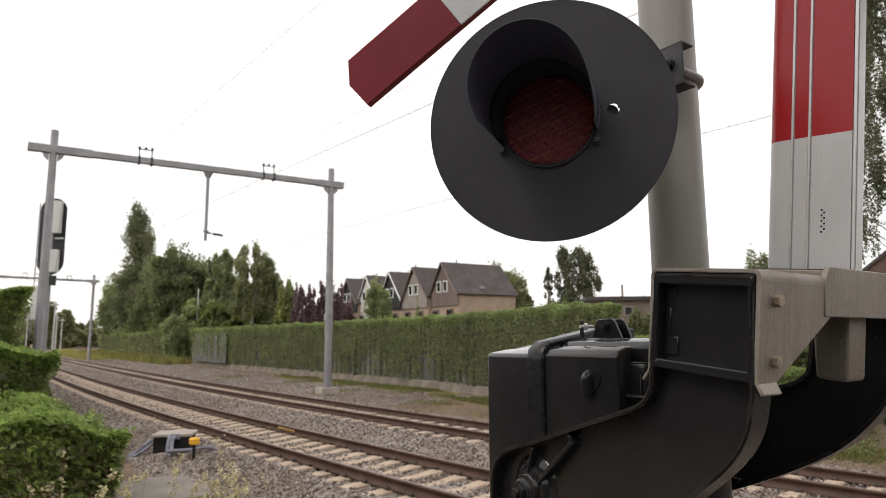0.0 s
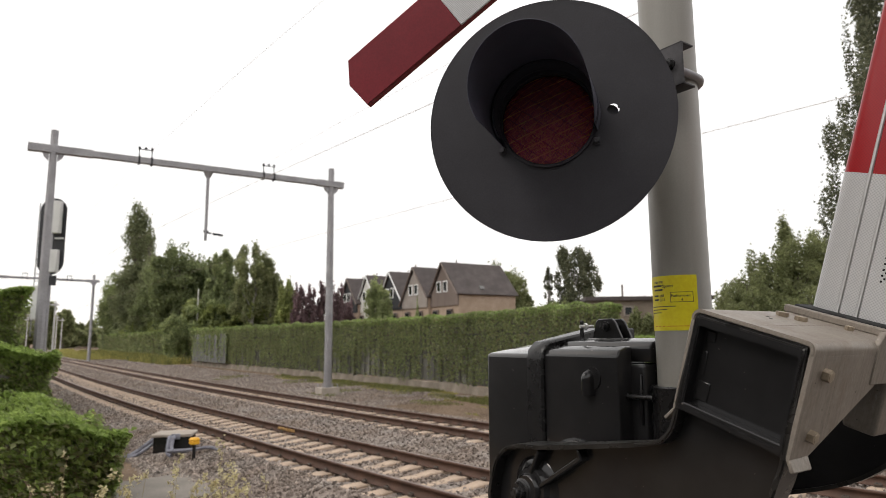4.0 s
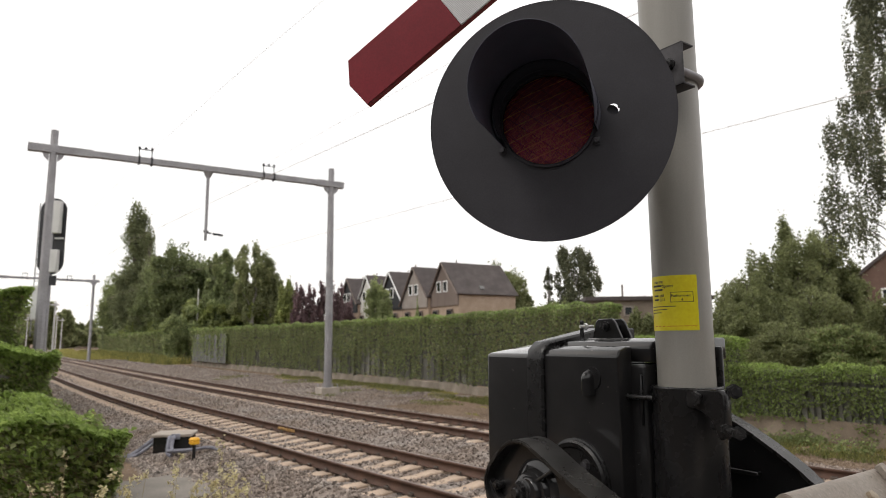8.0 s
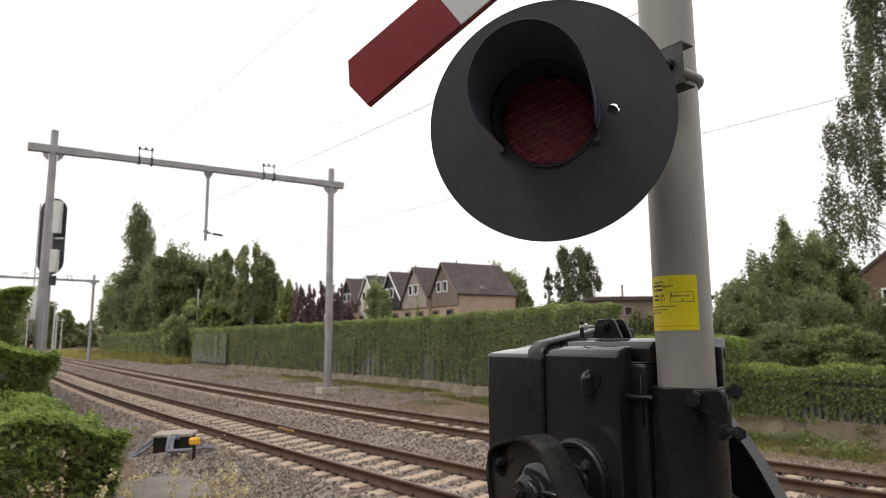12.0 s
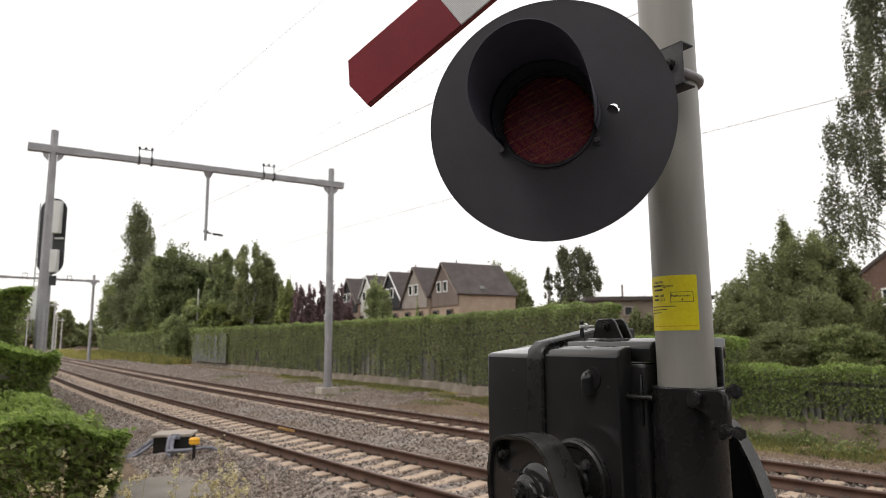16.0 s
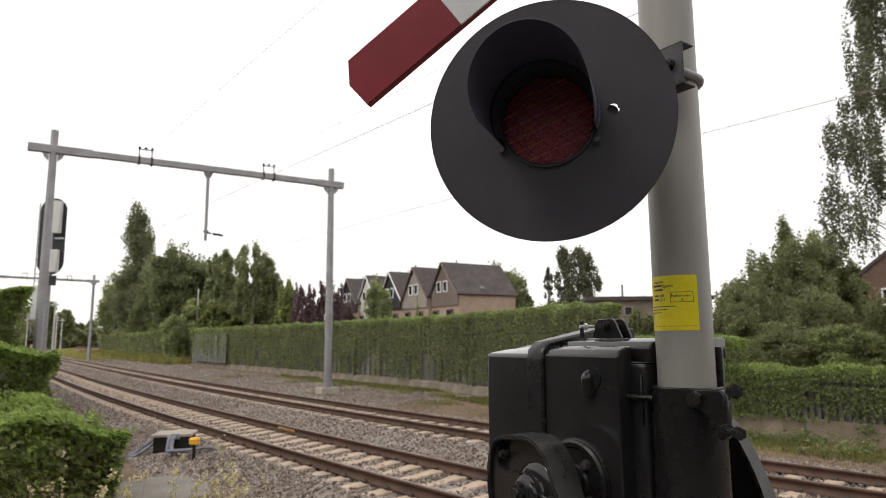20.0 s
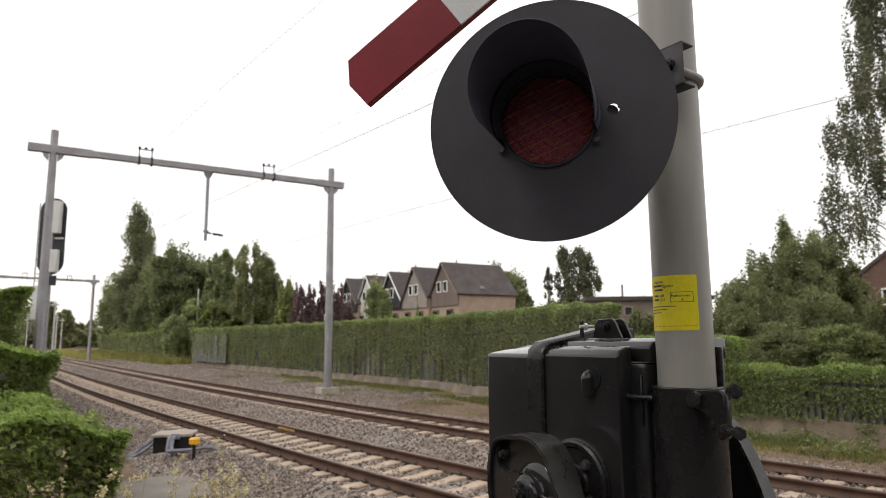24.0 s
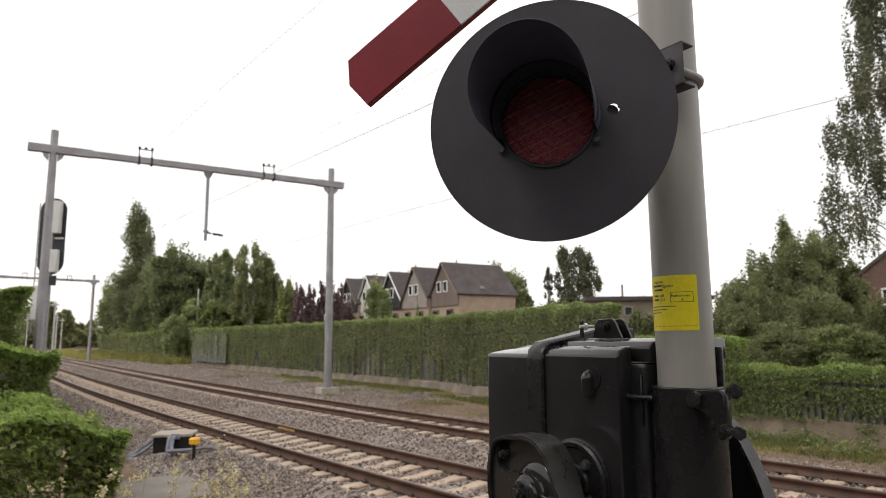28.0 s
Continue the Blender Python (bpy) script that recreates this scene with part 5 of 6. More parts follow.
# ---- overhead line: gantries, wires, signal ----
def gantry_at(name, left, right, z_beam, label, detail=True):
    """Two tapered masts and a box beam across both tracks, with wire supports on it."""
    left, right = Vector(left), Vector(right)
    span = (right - left)
    turn = atan2(span.y, span.x)
    L = span.length
    steel = M_GALV_FAR if detail else M_GALV_HAZE
    gan = thing(name, Matrix.Translation(left) @ Matrix.Rotation(turn, 4, "Z"), label, "gantry", "overhead line gantries")
    for x in (0.0, L):
        shaft = bmesh.new()
        w0, w1 = 0.185, 0.135
        joined(shaft, box(x - w0, x + w0, -w0, w0, -0.05, 0.02))
        prof = bmesh.new()
        bmesh.ops.create_cone(prof, cap_ends=True, segments=8, radius1=w0 * 1.02, radius2=w1 * 1.02, depth=z_beam + 0.74)
        joined(shaft, prof, pose(x, 0, (z_beam + 0.74) / 2) @ Matrix.Rotation(pi / 8, 4, "Z"))
        m = part("mast", shaft, steel, gan, "tapered galvanised steel mast", False)
        if detail:
            for q in (-1, 1):
                gus = prism([(x + q * 0.14, z_beam - 0.2), (x + q * 0.36, z_beam - 0.2), (x + q * 0.32, z_beam - 0.32), (x + q * 0.15, z_beam - 0.5)], -0.05, 0.05)
                part("gusset", gus, M_GALV_FAR, m)
            part("foundation", box(x - 0.45, x + 0.45, -0.40, 0.40, -0.75, 0.02, 0.03), M_CONC, gan, "pale concrete mast foundation")
            for i in range(8):
                part("anchor_bolt", rod((x - 0.36 + 0.24 * (i % 4), -0.32 + 0.64 * (i // 4), -0.05), (x - 0.36 + 0.24 * (i % 4), -0.32 + 0.64 * (i // 4), 0.17), 0.022, None, 6), M_GALV_FAR, m)
    part("beam", box(-0.75, L + 0.55, -0.12, 0.12, z_beam - 0.15, z_beam + 0.10, 0.012, 1), steel, gan, "long box beam across the tracks")
    for x0, x1 in ((-0.85, 1.35), (L - 0.75, L + 0.62)):
        part("sleeve", box(x0, x1, -0.135, 0.135, z_beam - 0.175, z_beam + 0.125, 0.01, 1), steel, gan)
    if detail:
        for x in (L * 0.285, L * 0.735):
            sup = bmesh.new()
            for dx in (-0.24, 0.24):
                rod((x + dx, 0, z_beam + 0.17), (x + dx, 0, z_beam + 0.48), 0.022, None, 6, sup)
                box(x + dx - 0.035, x + dx + 0.035, -0.15, 0.15, z_beam - 0.20, z_beam + 0.14, 0.01, 1, sup)
            rod((x - 0.28, 0, z_beam + 0.46), (x + 0.28, 0, z_beam + 0.46), 0.022, None, 6, sup)
            for dx in (-0.24, 0.0, 0.24):
                rod((x + dx, 0, z_beam + 0.44), (x + dx, 0, z_beam + 0.56), 0.055, 0.04, 8, sup)
            part("wire_support", sup, M_SIGNAL, gan, "dark insulated wire support")
        x = L * 0.505
        part("drop_post", rod((x, 0, z_beam - 0.15), (x, 0, z_beam - 3.2), 0.07, 0.06, 8), M_GALV_FAR, gan, "hanging steel drop post")
        cap = rod((x, 0, z_beam - 0.42), (x, 0, z_beam - 0.17), 0.09, 0.22, 4)
        part("post_collar", cap, M_GALV_FAR, gan)
        ins = rod((x, 0, z_beam - 2.85), (x + 0.25, 0, z_beam - 2.87), 0.03, None, 6)
        rod((x + 0.3, 0, z_beam - 2.88), (x + 0.72, 0, z_beam - 2.92), 0.055, 0.045, 8, ins)
        rod((x - 0.1, 0, z_beam - 2.8), (x + 0.12, 0, z_beam - 2.8), 0.045, None, 6, ins)
        part("insulator", ins, M_SIGNAL, gan, "dark insulator on the drop post")
    return gan


near_gantry = gantry_at("overhead_gantry", (-15.19, 24.27, -0.06), (-5.385, 30.27, -0.06), 9.66, "grey steel overhead line gantry on concrete foundations")
for s in (87.0, 147.0, 206.0, 226.0, 252.0):
    gantry_at("overhead_gantry", T(s, -2.9, -0.3), T(s, 7.2, -0.3), 9.8, "distant grey steel overhead line gantry", s < 90)


def wire(off, heights, r, s0, s1, label):
    pts = [T(float(s), off, heights(float(s))) for s in np.arange(s0, s1, 3.0)]
    w = tagged(new("overhead_wire", mesh_of(tube(pts, r, 5), M_WIRE)), label, "wire", "overhead wires")
    return w


wire(0.75, lambda s: 6.15 + 0.008 * max(0, s - 10), 0.0048, -20, 200, "thin copper contact wire above the near track")
wire(4.98, lambda s: 5.82, 0.0048, -20, 200, "thin copper contact wire above the far track")
for off in (0.86, 5.3):
    wire(off, lambda s: 9.75 + 0.4 * abs(((s - 27.0) / 30.0 + 1) % 2 - 1) ** 2, 0.0035, -20, 147, "thin messenger wire sagging between the gantries")

# the signal stands behind the gantry's near mast and shows its back
sig = thing("railway_signal", Matrix.Translation((-16.40, 26.6, -0.06)) @ Matrix.Rotation(radians(8), 4, "Z"), "black railway signal board on a mast seen from behind", "signal")
part("signal_mast", rod((0, 0, -0.4), (0, 0, 8.2), 0.09, 0.07, 10), M_GALV_FAR, sig)
oval = [(0.52 * cos(a), 6.58 + (1.08 if sin(a) > 0 else -1.08) + 0.55 * sin(a)) for a in [2 * pi * i / 28 for i in range(28)]]
part("board", prism(oval, -0.06, -0.02), M_SIGNAL, sig, "black rounded signal board", False)
for z0, z1 in ((5.04, 5.98), (6.68, 8.04)):
    part("lamp_box", box(0.05, 0.37, -0.36, -0.07, z0, z1, 0.02, 1), M_SIGNALBOX, sig, "pale grey lamp box")
part("bar", box(0.18, 0.48, -0.2, -0.07, 6.45, 6.51), M_SIGNALBOX, sig)
part("small_plate", box(0.02, 0.30, -0.1, -0.05, 4.50, 4.92, 0.02, 1), M_SIGNAL, sig)
part("cabinet", box(-0.55, -0.12, -0.2, 0.2, 3.1, 4.5, 0.02, 1), M_SIGNALBOX, sig, "pale equipment cabinet")
cage = bmesh.new()
for x in (-0.62, -0.34):
    rod((x, 0.1, 2.4), (x, 0.1, 8.0), 0.022, None, 6, cage)
for k in range(18):
    rod((-0.62, 0.1, 2.6 + 0.3 * k), (-0.34, 0.1, 2.6 + 0.3 * k), 0.014, None, 5, cage)
part("ladder", cage, M_GALV_FAR, sig, "thin steel access ladder")

# ---- trackside junction box, its cables and the slab beside it ----
jb = thing("junction_box", Matrix.Translation((-5.93, 14.50, -0.42)) @ Matrix.Rotation(radians(100), 4, "Z"), "black trackside junction box with a concrete lid and grey cable pipes", "junction box")
part("body", box(-0.28, 0.30, -0.40, 0.36, 0.0, 0.50, 0.02), M_BLACK, jb)
part("lid", box(-0.33, 0.35, -0.43, 0.39, 0.50, 0.565, 0.02), M_CONC, jb, "pale concrete lid")
part("clasp", box(-0.352, -0.330, -0.20, -0.02, 0.46, 0.575, 0.008), M_CABLE, jb, "grey steel clasp over the lid")
part("sill", box(-0.44, -0.29, -0.52, 0.48, 0.0, 0.13, 0.03, 3), M_SIGNAL, jb, "dark rounded foot")
hr = np.random.default_rng(77)
heap = np.stack([hr.normal(-5.85, 0.42, 900), hr.normal(13.98, 0.10, 900), np.zeros(900)], 1)
heap[:, 2] = -0.36 + 0.13 * np.exp(-((heap[:, 1] - 14.02) / 0.14) ** 2) * np.exp(-((heap[:, 0] + 5.85) / 0.6) ** 2)
lump = np.array([(1, 0, 0), (0, 1, 0), (-1, 0, 0), (0, -1, 0), (0, 0, 0.8), (0, 0, -0.8)])[None] * hr.uniform(0.02, 0.05, (900, 6, 1))
tri = np.array([(0, 1, 4), (1, 2, 4), (2, 3, 4), (3, 0, 4), (1, 0, 5), (2, 1, 5), (3, 2, 5), (0, 3, 5)])
tagged(new("ballast_heap", mesh_np((lump + heap[:, None]).reshape(-1, 3), (np.arange(900)[:, None, None] * 6 + tri[None]).reshape(-1, 3), M_STONE)), "crushed stones heaped against the junction box", "ballast", "", "stuff")
MARK = (-5.14, 13.604, -0.37)
mk = thing("cable_marker", Matrix.Translation(MARK), "black marker post with a yellow cap", "marker post")
part("post", rod((0, 0, 0), (0, 0, 0.465), 0.036, 0.034, 12), M_BLACK, mk)
part("cap", lathe([(0.0, 0.0), (0.085, 0.0), (0.106, 0.012), (0.106, 0.055), (0.097, 0.066), (0.106, 0.077), (0.106, 0.10), (0.08, 0.13), (0.0, 0.14)], 20, None, pose(0, 0, 0.395, 90)), M_CAP, mk, "yellow ribbed cap")


def cable(pts, r):
    sm = [Vector(p) for p in pts]
    for _ in range(2):
        sm = [sm[0]] + [q for a, b in zip(sm, sm[1:]) for q in (a * 0.75 + b * 0.25, a * 0.25 + b * 0.75)] + [sm[-1]]
    return tagged(new("cable", mesh_of(tube(sm, r, 8), M_CABLE, True)), "thick grey cable curving over the ballast", "cable", "trackside cables")


cable([(-6.26, 14.42, 0.06), (-6.45, 14.38, -0.08), (-6.62, 14.36, -0.22), (-6.80, 14.30, -0.33), (-7.02, 14.2, -0.36)], 0.045)
cable([(-6.24, 14.36, -0.02), (-6.42, 14.32, -0.16), (-6.60, 14.28, -0.29), (-6.78, 14.2, -0.35)], 0.036)
cable([(-5.86, 14.14, 0.10), (-5.86, 14.07, 0.07), (-5.855, 14.04, 0.0), (-5.835, 13.96, -0.14), (-5.82, 13.92, -0.22), (-5.72, 13.88, -0.25)], 0.040)
cable([(-5.78, 14.14, 0.10), (-5.78, 14.07, 0.07), (-5.775, 14.04, 0.0), (-5.755, 13.96, -0.12), (-5.72, 13.93, -0.17), (-5.40, 13.91, -0.15)], 0.040)
cable([(-5.80, 13.90, -0.16), (-5.60, 13.90, -0.15), (-5.42, 13.91, -0.14), (-5.22, 13.92, -0.13), (-5.03, 13.9, -0.085), (-4.84, 13.9, -0.09), (-4.66, 13.9, -0.20), (-4.55, 13.95, -0.29)], 0.034)
slab = tagged(new("concrete_slab", mesh_of(box(-0.75, 0.75, -1.0, 1.0, -0.4, 0.0, 0.02), M_PAD)), "weathered concrete slab set in the gravel", "slab", "", "structure")
slab.matrix_world = along(11.6, -2.35, -0.325)


# ---- tall weeds in front of the camera ----
def weed(x, y, height, lean, seed, heads, big):
    r = random.Random(seed)
    w = thing("tall_weed", Matrix.Translation((x, y, GROUND_Z)), "dry tall weed with pale cream seed heads", "weed", "tall weeds")
    pts, p, d = [], Vector((0, 0, 0)), Vector((0.02, 0, 1))
    n = 14
    for i in range(n + 1):
        pts.append(p.copy())
        t = i / n
        p = p + Vector((lean * t * 0.16 + r.uniform(-0.012, 0.012), r.uniform(-0.012, 0.012), 1 - 1.3 * abs(lean) * max(0, t - 0.72))) * (height / n)
    part("stem", tube(pts, [0.0055 * (1 - 0.75 * i / n) for i in range(n + 1)], 5), M_TWIG, w)
    rg = np.random.default_rng(seed)
    for i in range(heads):
        a = pts[int(n * (0.5 + 0.5 * i / max(1, heads - 1)))]
        tip = a + Vector((r.uniform(-0.075, 0.075), r.uniform(-0.05, 0.05), r.uniform(0.0, 0.06)))
        part("side_stem", tube([a, (a + tip) / 2 + Vector((0, 0, 0.02)), tip], [0.0022, 0.002, 0.0012], 4), M_TWIG, w)
        cs = [np.array(c) + rg.normal(0, 1, (big, 3)) * (0.011, 0.011, 0.018) for c in (tip, (a + tip) / 2 + Vector((0, 0, 0.02)), a)]
        part("seed_head", leaf_mesh(np.concatenate(cs), 0.026 + 0.0008 * big, M_SEED, rg), M_SEED, w, "pale cream seed head")["kind"] = "stuff"
    return w


for i, (bearing, dep, top, lean, heads, big) in enumerate([
        (128, 5.6, 805, 0.55, 7, 4), (88, 5.2, 858, -0.6, 6, 4), (106, 5.0, 852, 0.7, 6, 5), (192, 4.6, 868, 0.3, 7, 8), (234, 4.8, 838, -0.1, 9, 8), (246, 4.9, 846, 0.25, 9, 8), (262, 5.2, 836, 0.7, 7, 5),
        (318, 5.5, 830, 0.45, 7, 5), (326, 5.6, 812, 0.15, 8, 5), (394, 5.6, 776, 0.65, 8, 5), (402, 5.0, 832, 0.1, 11, 7), (412, 5.1, 838, -0.15, 11, 7), (422, 4.9, 850, 0.2, 11, 8),
        (366, 4.9, 856, -0.25, 9, 6), (378, 5.0, 850, 0.2, 9, 6), (388, 5.0, 858, 0.1, 9, 7), (446, 5.2, 852, 0.3, 8, 5), (436, 5.1, 866, -0.1, 8, 6), (476, 5.5, 852, 0.4, 6, 5), (350, 5.3, 866, 0.2, 8, 7)]):
    ztop = EYE_H - dep * math.tan(math.atan((top - 441) / 1135.1) - radians(8.0))
    weed((bearing - 784) / 1135.1 * dep - 0.03 * lean, dep, ztop - GROUND_Z, lean, 40 + i, heads, big)


# ---- trees ----
def tree(name, x, y, height, radius, style, mat, count, size, seed, label, bark=None, low=0.25, trunk=None, group="", lean=(0, 0), zbase=-0.4):
    """A tapered trunk with limbs to its clumps of foliage, and a crown of many single leaves with gaps between the clumps."""
    r = np.random.default_rng(seed)
    bark = bark or M_BARK
    tr = thing(name, Matrix.Translation((x, y, zbase)), label, "tree", group)
    clumps = []
    z_lo, z_hi = height * low, height
    if style == "column":
        for i in range(46):
            t = r.uniform(0, 1)
            a = r.uniform(0, 2 * pi)
            w = radius * (1.12 - 0.8 * t ** 2.2) * (0.6 + 0.4 * min(1, t * 5))
            clumps.append((w * 0.62 * cos(a), w * 0.62 * sin(a), z_lo + (z_hi - z_lo) * t, w * 0.55 + 0.3, (z_hi - z_lo) * 0.075))
    elif style == "weep":
        for i in range(44):
            a, t = r.uniform(0, 2 * pi), r.uniform(0.12, 1)
            w = radius * min(1.0, 1.25 * sqrt(max(0.02, 1 - t)) + 0.12) * r.uniform(0.1, 1.0) ** 0.6
            clumps.append((w * cos(a), w * sin(a), z_lo + (z_hi - z_lo) * t, radius * r.uniform(0.2, 0.34), radius * r.uniform(0.3, 0.55)))
    elif style == "hang":
        for i in range(150):
            a, t = r.uniform(0, 2 * pi), r.uniform(0, 1)
            w = radius * (1.0 - 0.55 * t) * r.uniform(0.15, 1.0) ** 0.5
            clumps.append((w * cos(a), w * sin(a), z_lo + (z_hi - z_lo) * t, radius * r.uniform(0.05, 0.10), radius * r.uniform(0.18, 0.42)))
    elif style == "umbrella":
        for i in range(64):
            a, t = r.uniform(0, 2 * pi), r.uniform(0, 1) ** 0.7
            w = radius * min(1.0, 0.3 + 1.5 * sqrt(max(0.0, 1 - t))) * r.uniform(0.1, 1.0) ** 0.6
            clumps.append((w * cos(a), w * sin(a), z_lo + (z_hi - z_lo) * t * 0.93, radius * r.uniform(0.12, 0.22), radius * r.uniform(0.25, 0.5)))
    else:
        for i in range(135 if style == "broad" else 64):
            d = r.normal(size=3)
            d /= np.linalg.norm(d)
            k = r.uniform(0.3, 1.12) ** 0.7
            zc = (z_lo + z_hi) / 2 + d[2] * k * (z_hi - z_lo) * 0.42
            shape = 1.0 if style != "cone" else max(0.15, 1.15 * (z_hi - zc) / (z_hi - z_lo))
            clumps.append((d[0] * k * radius * 0.82 * shape, d[1] * k * radius * 0.82 * shape, zc, radius * r.uniform(0.11, 0.24) * (0.5 + 0.5 * shape), (z_hi - z_lo) * r.uniform(0.04, 0.10)))
    count, size = int(count * 2.3), size * 0.64
    tk = trunk or max(0.07, height * 0.018)
    top = Vector((lean[0], lean[1], height * 0.86))
    axis = [Vector((0, 0, 0)).lerp(top, t) + Vector((sin(seed + 3 * t) * 0.03 * height * t, cos(seed * 2 + 2 * t) * 0.03 * height * t, 0)) for t in (0, 0.15, 0.35, 0.55, 0.8, 1.0)]
    part("trunk", tube(axis, [tk * 1.3, tk, tk * 0.85, tk * 0.6, tk * 0.3, tk * 0.08], 9), bark, tr)
    for cx, cy, cz, cr, ch in clumps[:: 2 if len(clumps) < 60 else 4]:
        t = min(0.95, max(0.15, (cz / height - 0.12)))
        a = axis[0].lerp(axis[-1], t)
        c = Vector((cx + lean[0] * cz / height, cy + lean[1] * cz / height, cz))
        limb = tube([a, a.lerp(c, 0.5) + Vector((0, 0, 0.05 * height * 0.4)), c], [tk * 0.34, tk * 0.2, tk * 0.05] if style != "hang" else [tk * 0.14, tk * 0.09, tk * 0.03], 5)
        part("limb", limb, bark, tr)
    vol = np.array([c[3] ** 2 for c in clumps])
    pick = r.choice(len(clumps), count, p=vol / vol.sum())
    C = np.array(clumps)[pick]
    d = r.normal(size=(count, 3))
    d /= np.linalg.norm(d, axis=1, keepdims=True)
    k = r.uniform(0.25, 1.0, count) ** 0.5 * r.choice([1.0, 1.22, 1.5], count, p=[0.70, 0.20, 0.10])
    pos = np.stack([C[:, 0] + lean[0] * C[:, 2] / height + d[:, 0] * k * C[:, 3], C[:, 1] + lean[1] * C[:, 2] / height + d[:, 1] * k * C[:, 3], C[:, 2] + d[:, 2] * k * C[:, 4]], 1)
    if style == "weep":
        drop = r.uniform(0, 1, count) ** 2 * radius * 0.85
        strand = np.round(pos[:, :2] / (radius * 0.11)) * (radius * 0.11)
        pos[:, :2] = np.where((drop > radius * 0.12)[:, None], strand + r.normal(0, radius * 0.018, (count, 2)), pos[:, :2])
        pos[:, 2] = np.maximum(pos[:, 2] - drop, height * 0.1)
    part("crown", leaf_mesh(pos, size, mat, r, (0, 0, 0.35), 1.0, 0.75), mat, tr)["kind"] = "stuff"
    return tr


def spot(bearing, dep):
    """The place at that bearing and distance ahead."""
    return (bearing - 784) / 1135.1 * dep * 1.004, dep


def ztop(rise, dep):
    return EYE_H + dep * math.tan(radians(8.0) + math.atan((441 - rise) / 1135.1)) + 0.4


def plant(name, bearing, top, half, dep, style, mat, count, size, seed, label, low=0.2, bark=None, trunk=None, group="trees behind the barrier", lean=(0, 0)):
    x, y = spot(bearing, dep)
    return tree(name, x, y, ztop(top, dep), half / 1135.1 * dep, style, mat, count, size, seed, label, bark, low, trunk, group, lean)


breeze = []
breeze.append((plant("poplar", 240, 362, 27, 113, "column", M_POPLAR, 11000, 0.55, 3, "tall slender dark green poplar", 0.12), 0.32, 0.3))
breeze.append((plant("poplar", 262, 408, 13, 110, "column", M_POPLAR, 2600, 0.45, 4, "shorter slender dark green poplar", 0.12), 0.25, 1.1))
plant("broad_tree", 318, 424, 62, 88, "broad", M_WOOD, 11000, 0.50, 5, "large rounded dull green tree", 0.12)
plant("broad_tree", 228, 470, 50, 130, "broad", M_OAK, 8500, 0.6, 6, "dark broad tree below the poplars", 0.05)
plant("broad_tree", 282, 440, 40, 108, "broad", M_POPLAR, 6000, 0.5, 16, "dark green tree beside the poplars", 0.1)
plant("bush", 210, 545, 24, 136, "round", M_OAK, 4200, 0.55, 7, "dark rounded bush at the wood's edge", 0.0)
plant("bush", 262, 530, 40, 112, "round", M_SPRING, 4500, 0.42, 8, "olive green bush at the wood's edge", 0.0)
plant("bush", 350, 510, 36, 81, "round", M_SPRING, 5200, 0.42, 9, "tall olive green bush", 0.0)
plant("bush", 365, 520, 48, 80, "round", M_OAK, 4200, 0.40, 10, "dull green bush behind the barrier", 0.0)
plant("broad_tree", 394, 434, 26, 84, "umbrella", M_OAK, 8500, 0.48, 11, "narrow drooping green tree", 0.12)
breeze.append((plant("birch", 446, 424, 36, 78, "umbrella", M_BIRCH, 5600, 0.42, 12, "drooping pale green birch with white trunks", 0.1, M_BIRCHBARK), 0.25, 2.0))
plant("birch", 478, 472, 28, 80, "umbrella", M_BIRCH, 4600, 0.42, 13, "smaller drooping pale green birch", 0.1, M_BIRCHBARK)
plant("broad_tree", 410, 488, 60, 82, "round", M_WOOD, 7500, 0.44, 14, "dull green undergrowth tree", 0.0)
plant("broad_tree", 508, 482, 22, 72, "round", M_SPRING, 3600, 0.36, 15, "light green young tree", 0.0)
for i, (bearing, top, half) in enumerate(((530, 488, 15), (550, 494, 13), (572, 490, 14), (598, 489, 13), (545, 515, 30), (615, 522, 20), (588, 512, 22))):
    plant("purple_tree", bearing, top, half, 70 + i, "broad" if half > 20 else "round", M_PURPLE, 1800, 0.34, 20 + i, "dark purple leaved plum tree", 0.1, None, None, "purple trees")
plant("shrub", 314, 548, 26, 74, "broad", M_OAK, 4200, 0.34, 29, "dark shrub between the two barriers", 0.0)
plant("garden_tree", 664, 488, 20, 58, "broad", M_OAK, 3000, 0.26, 30, "green garden tree before the white gable", 0.30)
plant("garden_tree", 680, 502, 17, 57, "broad", M_OAK, 2400, 0.26, 130, "green garden tree beside the white gable", 0.25)
plant("garden_tree", 738, 522, 10, 56, "cone", M_OAK, 1600, 0.22, 31, "small pointed green garden tree", 0.0)
plant("broad_tree", 884, 460, 52, 92, "broad", M_GARDEN, 11000, 0.45, 32, "dull green tree behind the houses", 0.1)
plant("broad_tree", 922, 500, 22, 95, "broad", M_GARDEN, 4200, 0.45, 33, "dull green tree beside the houses", 0.1)
plant("weeping_birch", 1018, 438, 42, 55, "umbrella", M_BIRCHDARK, 11500, 0.28, 34, "weeping birch with thin hanging branches", 0.1, M_BIRCHBARK)
plant("weeping_birch", 970, 468, 11, 56, "umbrella", M_BIRCHDARK, 1500, 0.25, 35, "thin weeping birch with hanging strands", 0.1, M_BIRCHBARK)
plant("bush", 985, 530, 55, 42, "round", M_IVY, 3600, 0.22, 36, "green bush behind the barrier", 0.0)
plant("bush", 1050, 552, 30, 44, "round", M_IVY, 3400, 0.2, 37, "green bush behind the barrier", 0.0)
plant("bush", 1130, 541, 30, 27, "broad", M_GARDEN, 7500, 0.15, 38, "dark green bush beyond the barrier", 0.0)
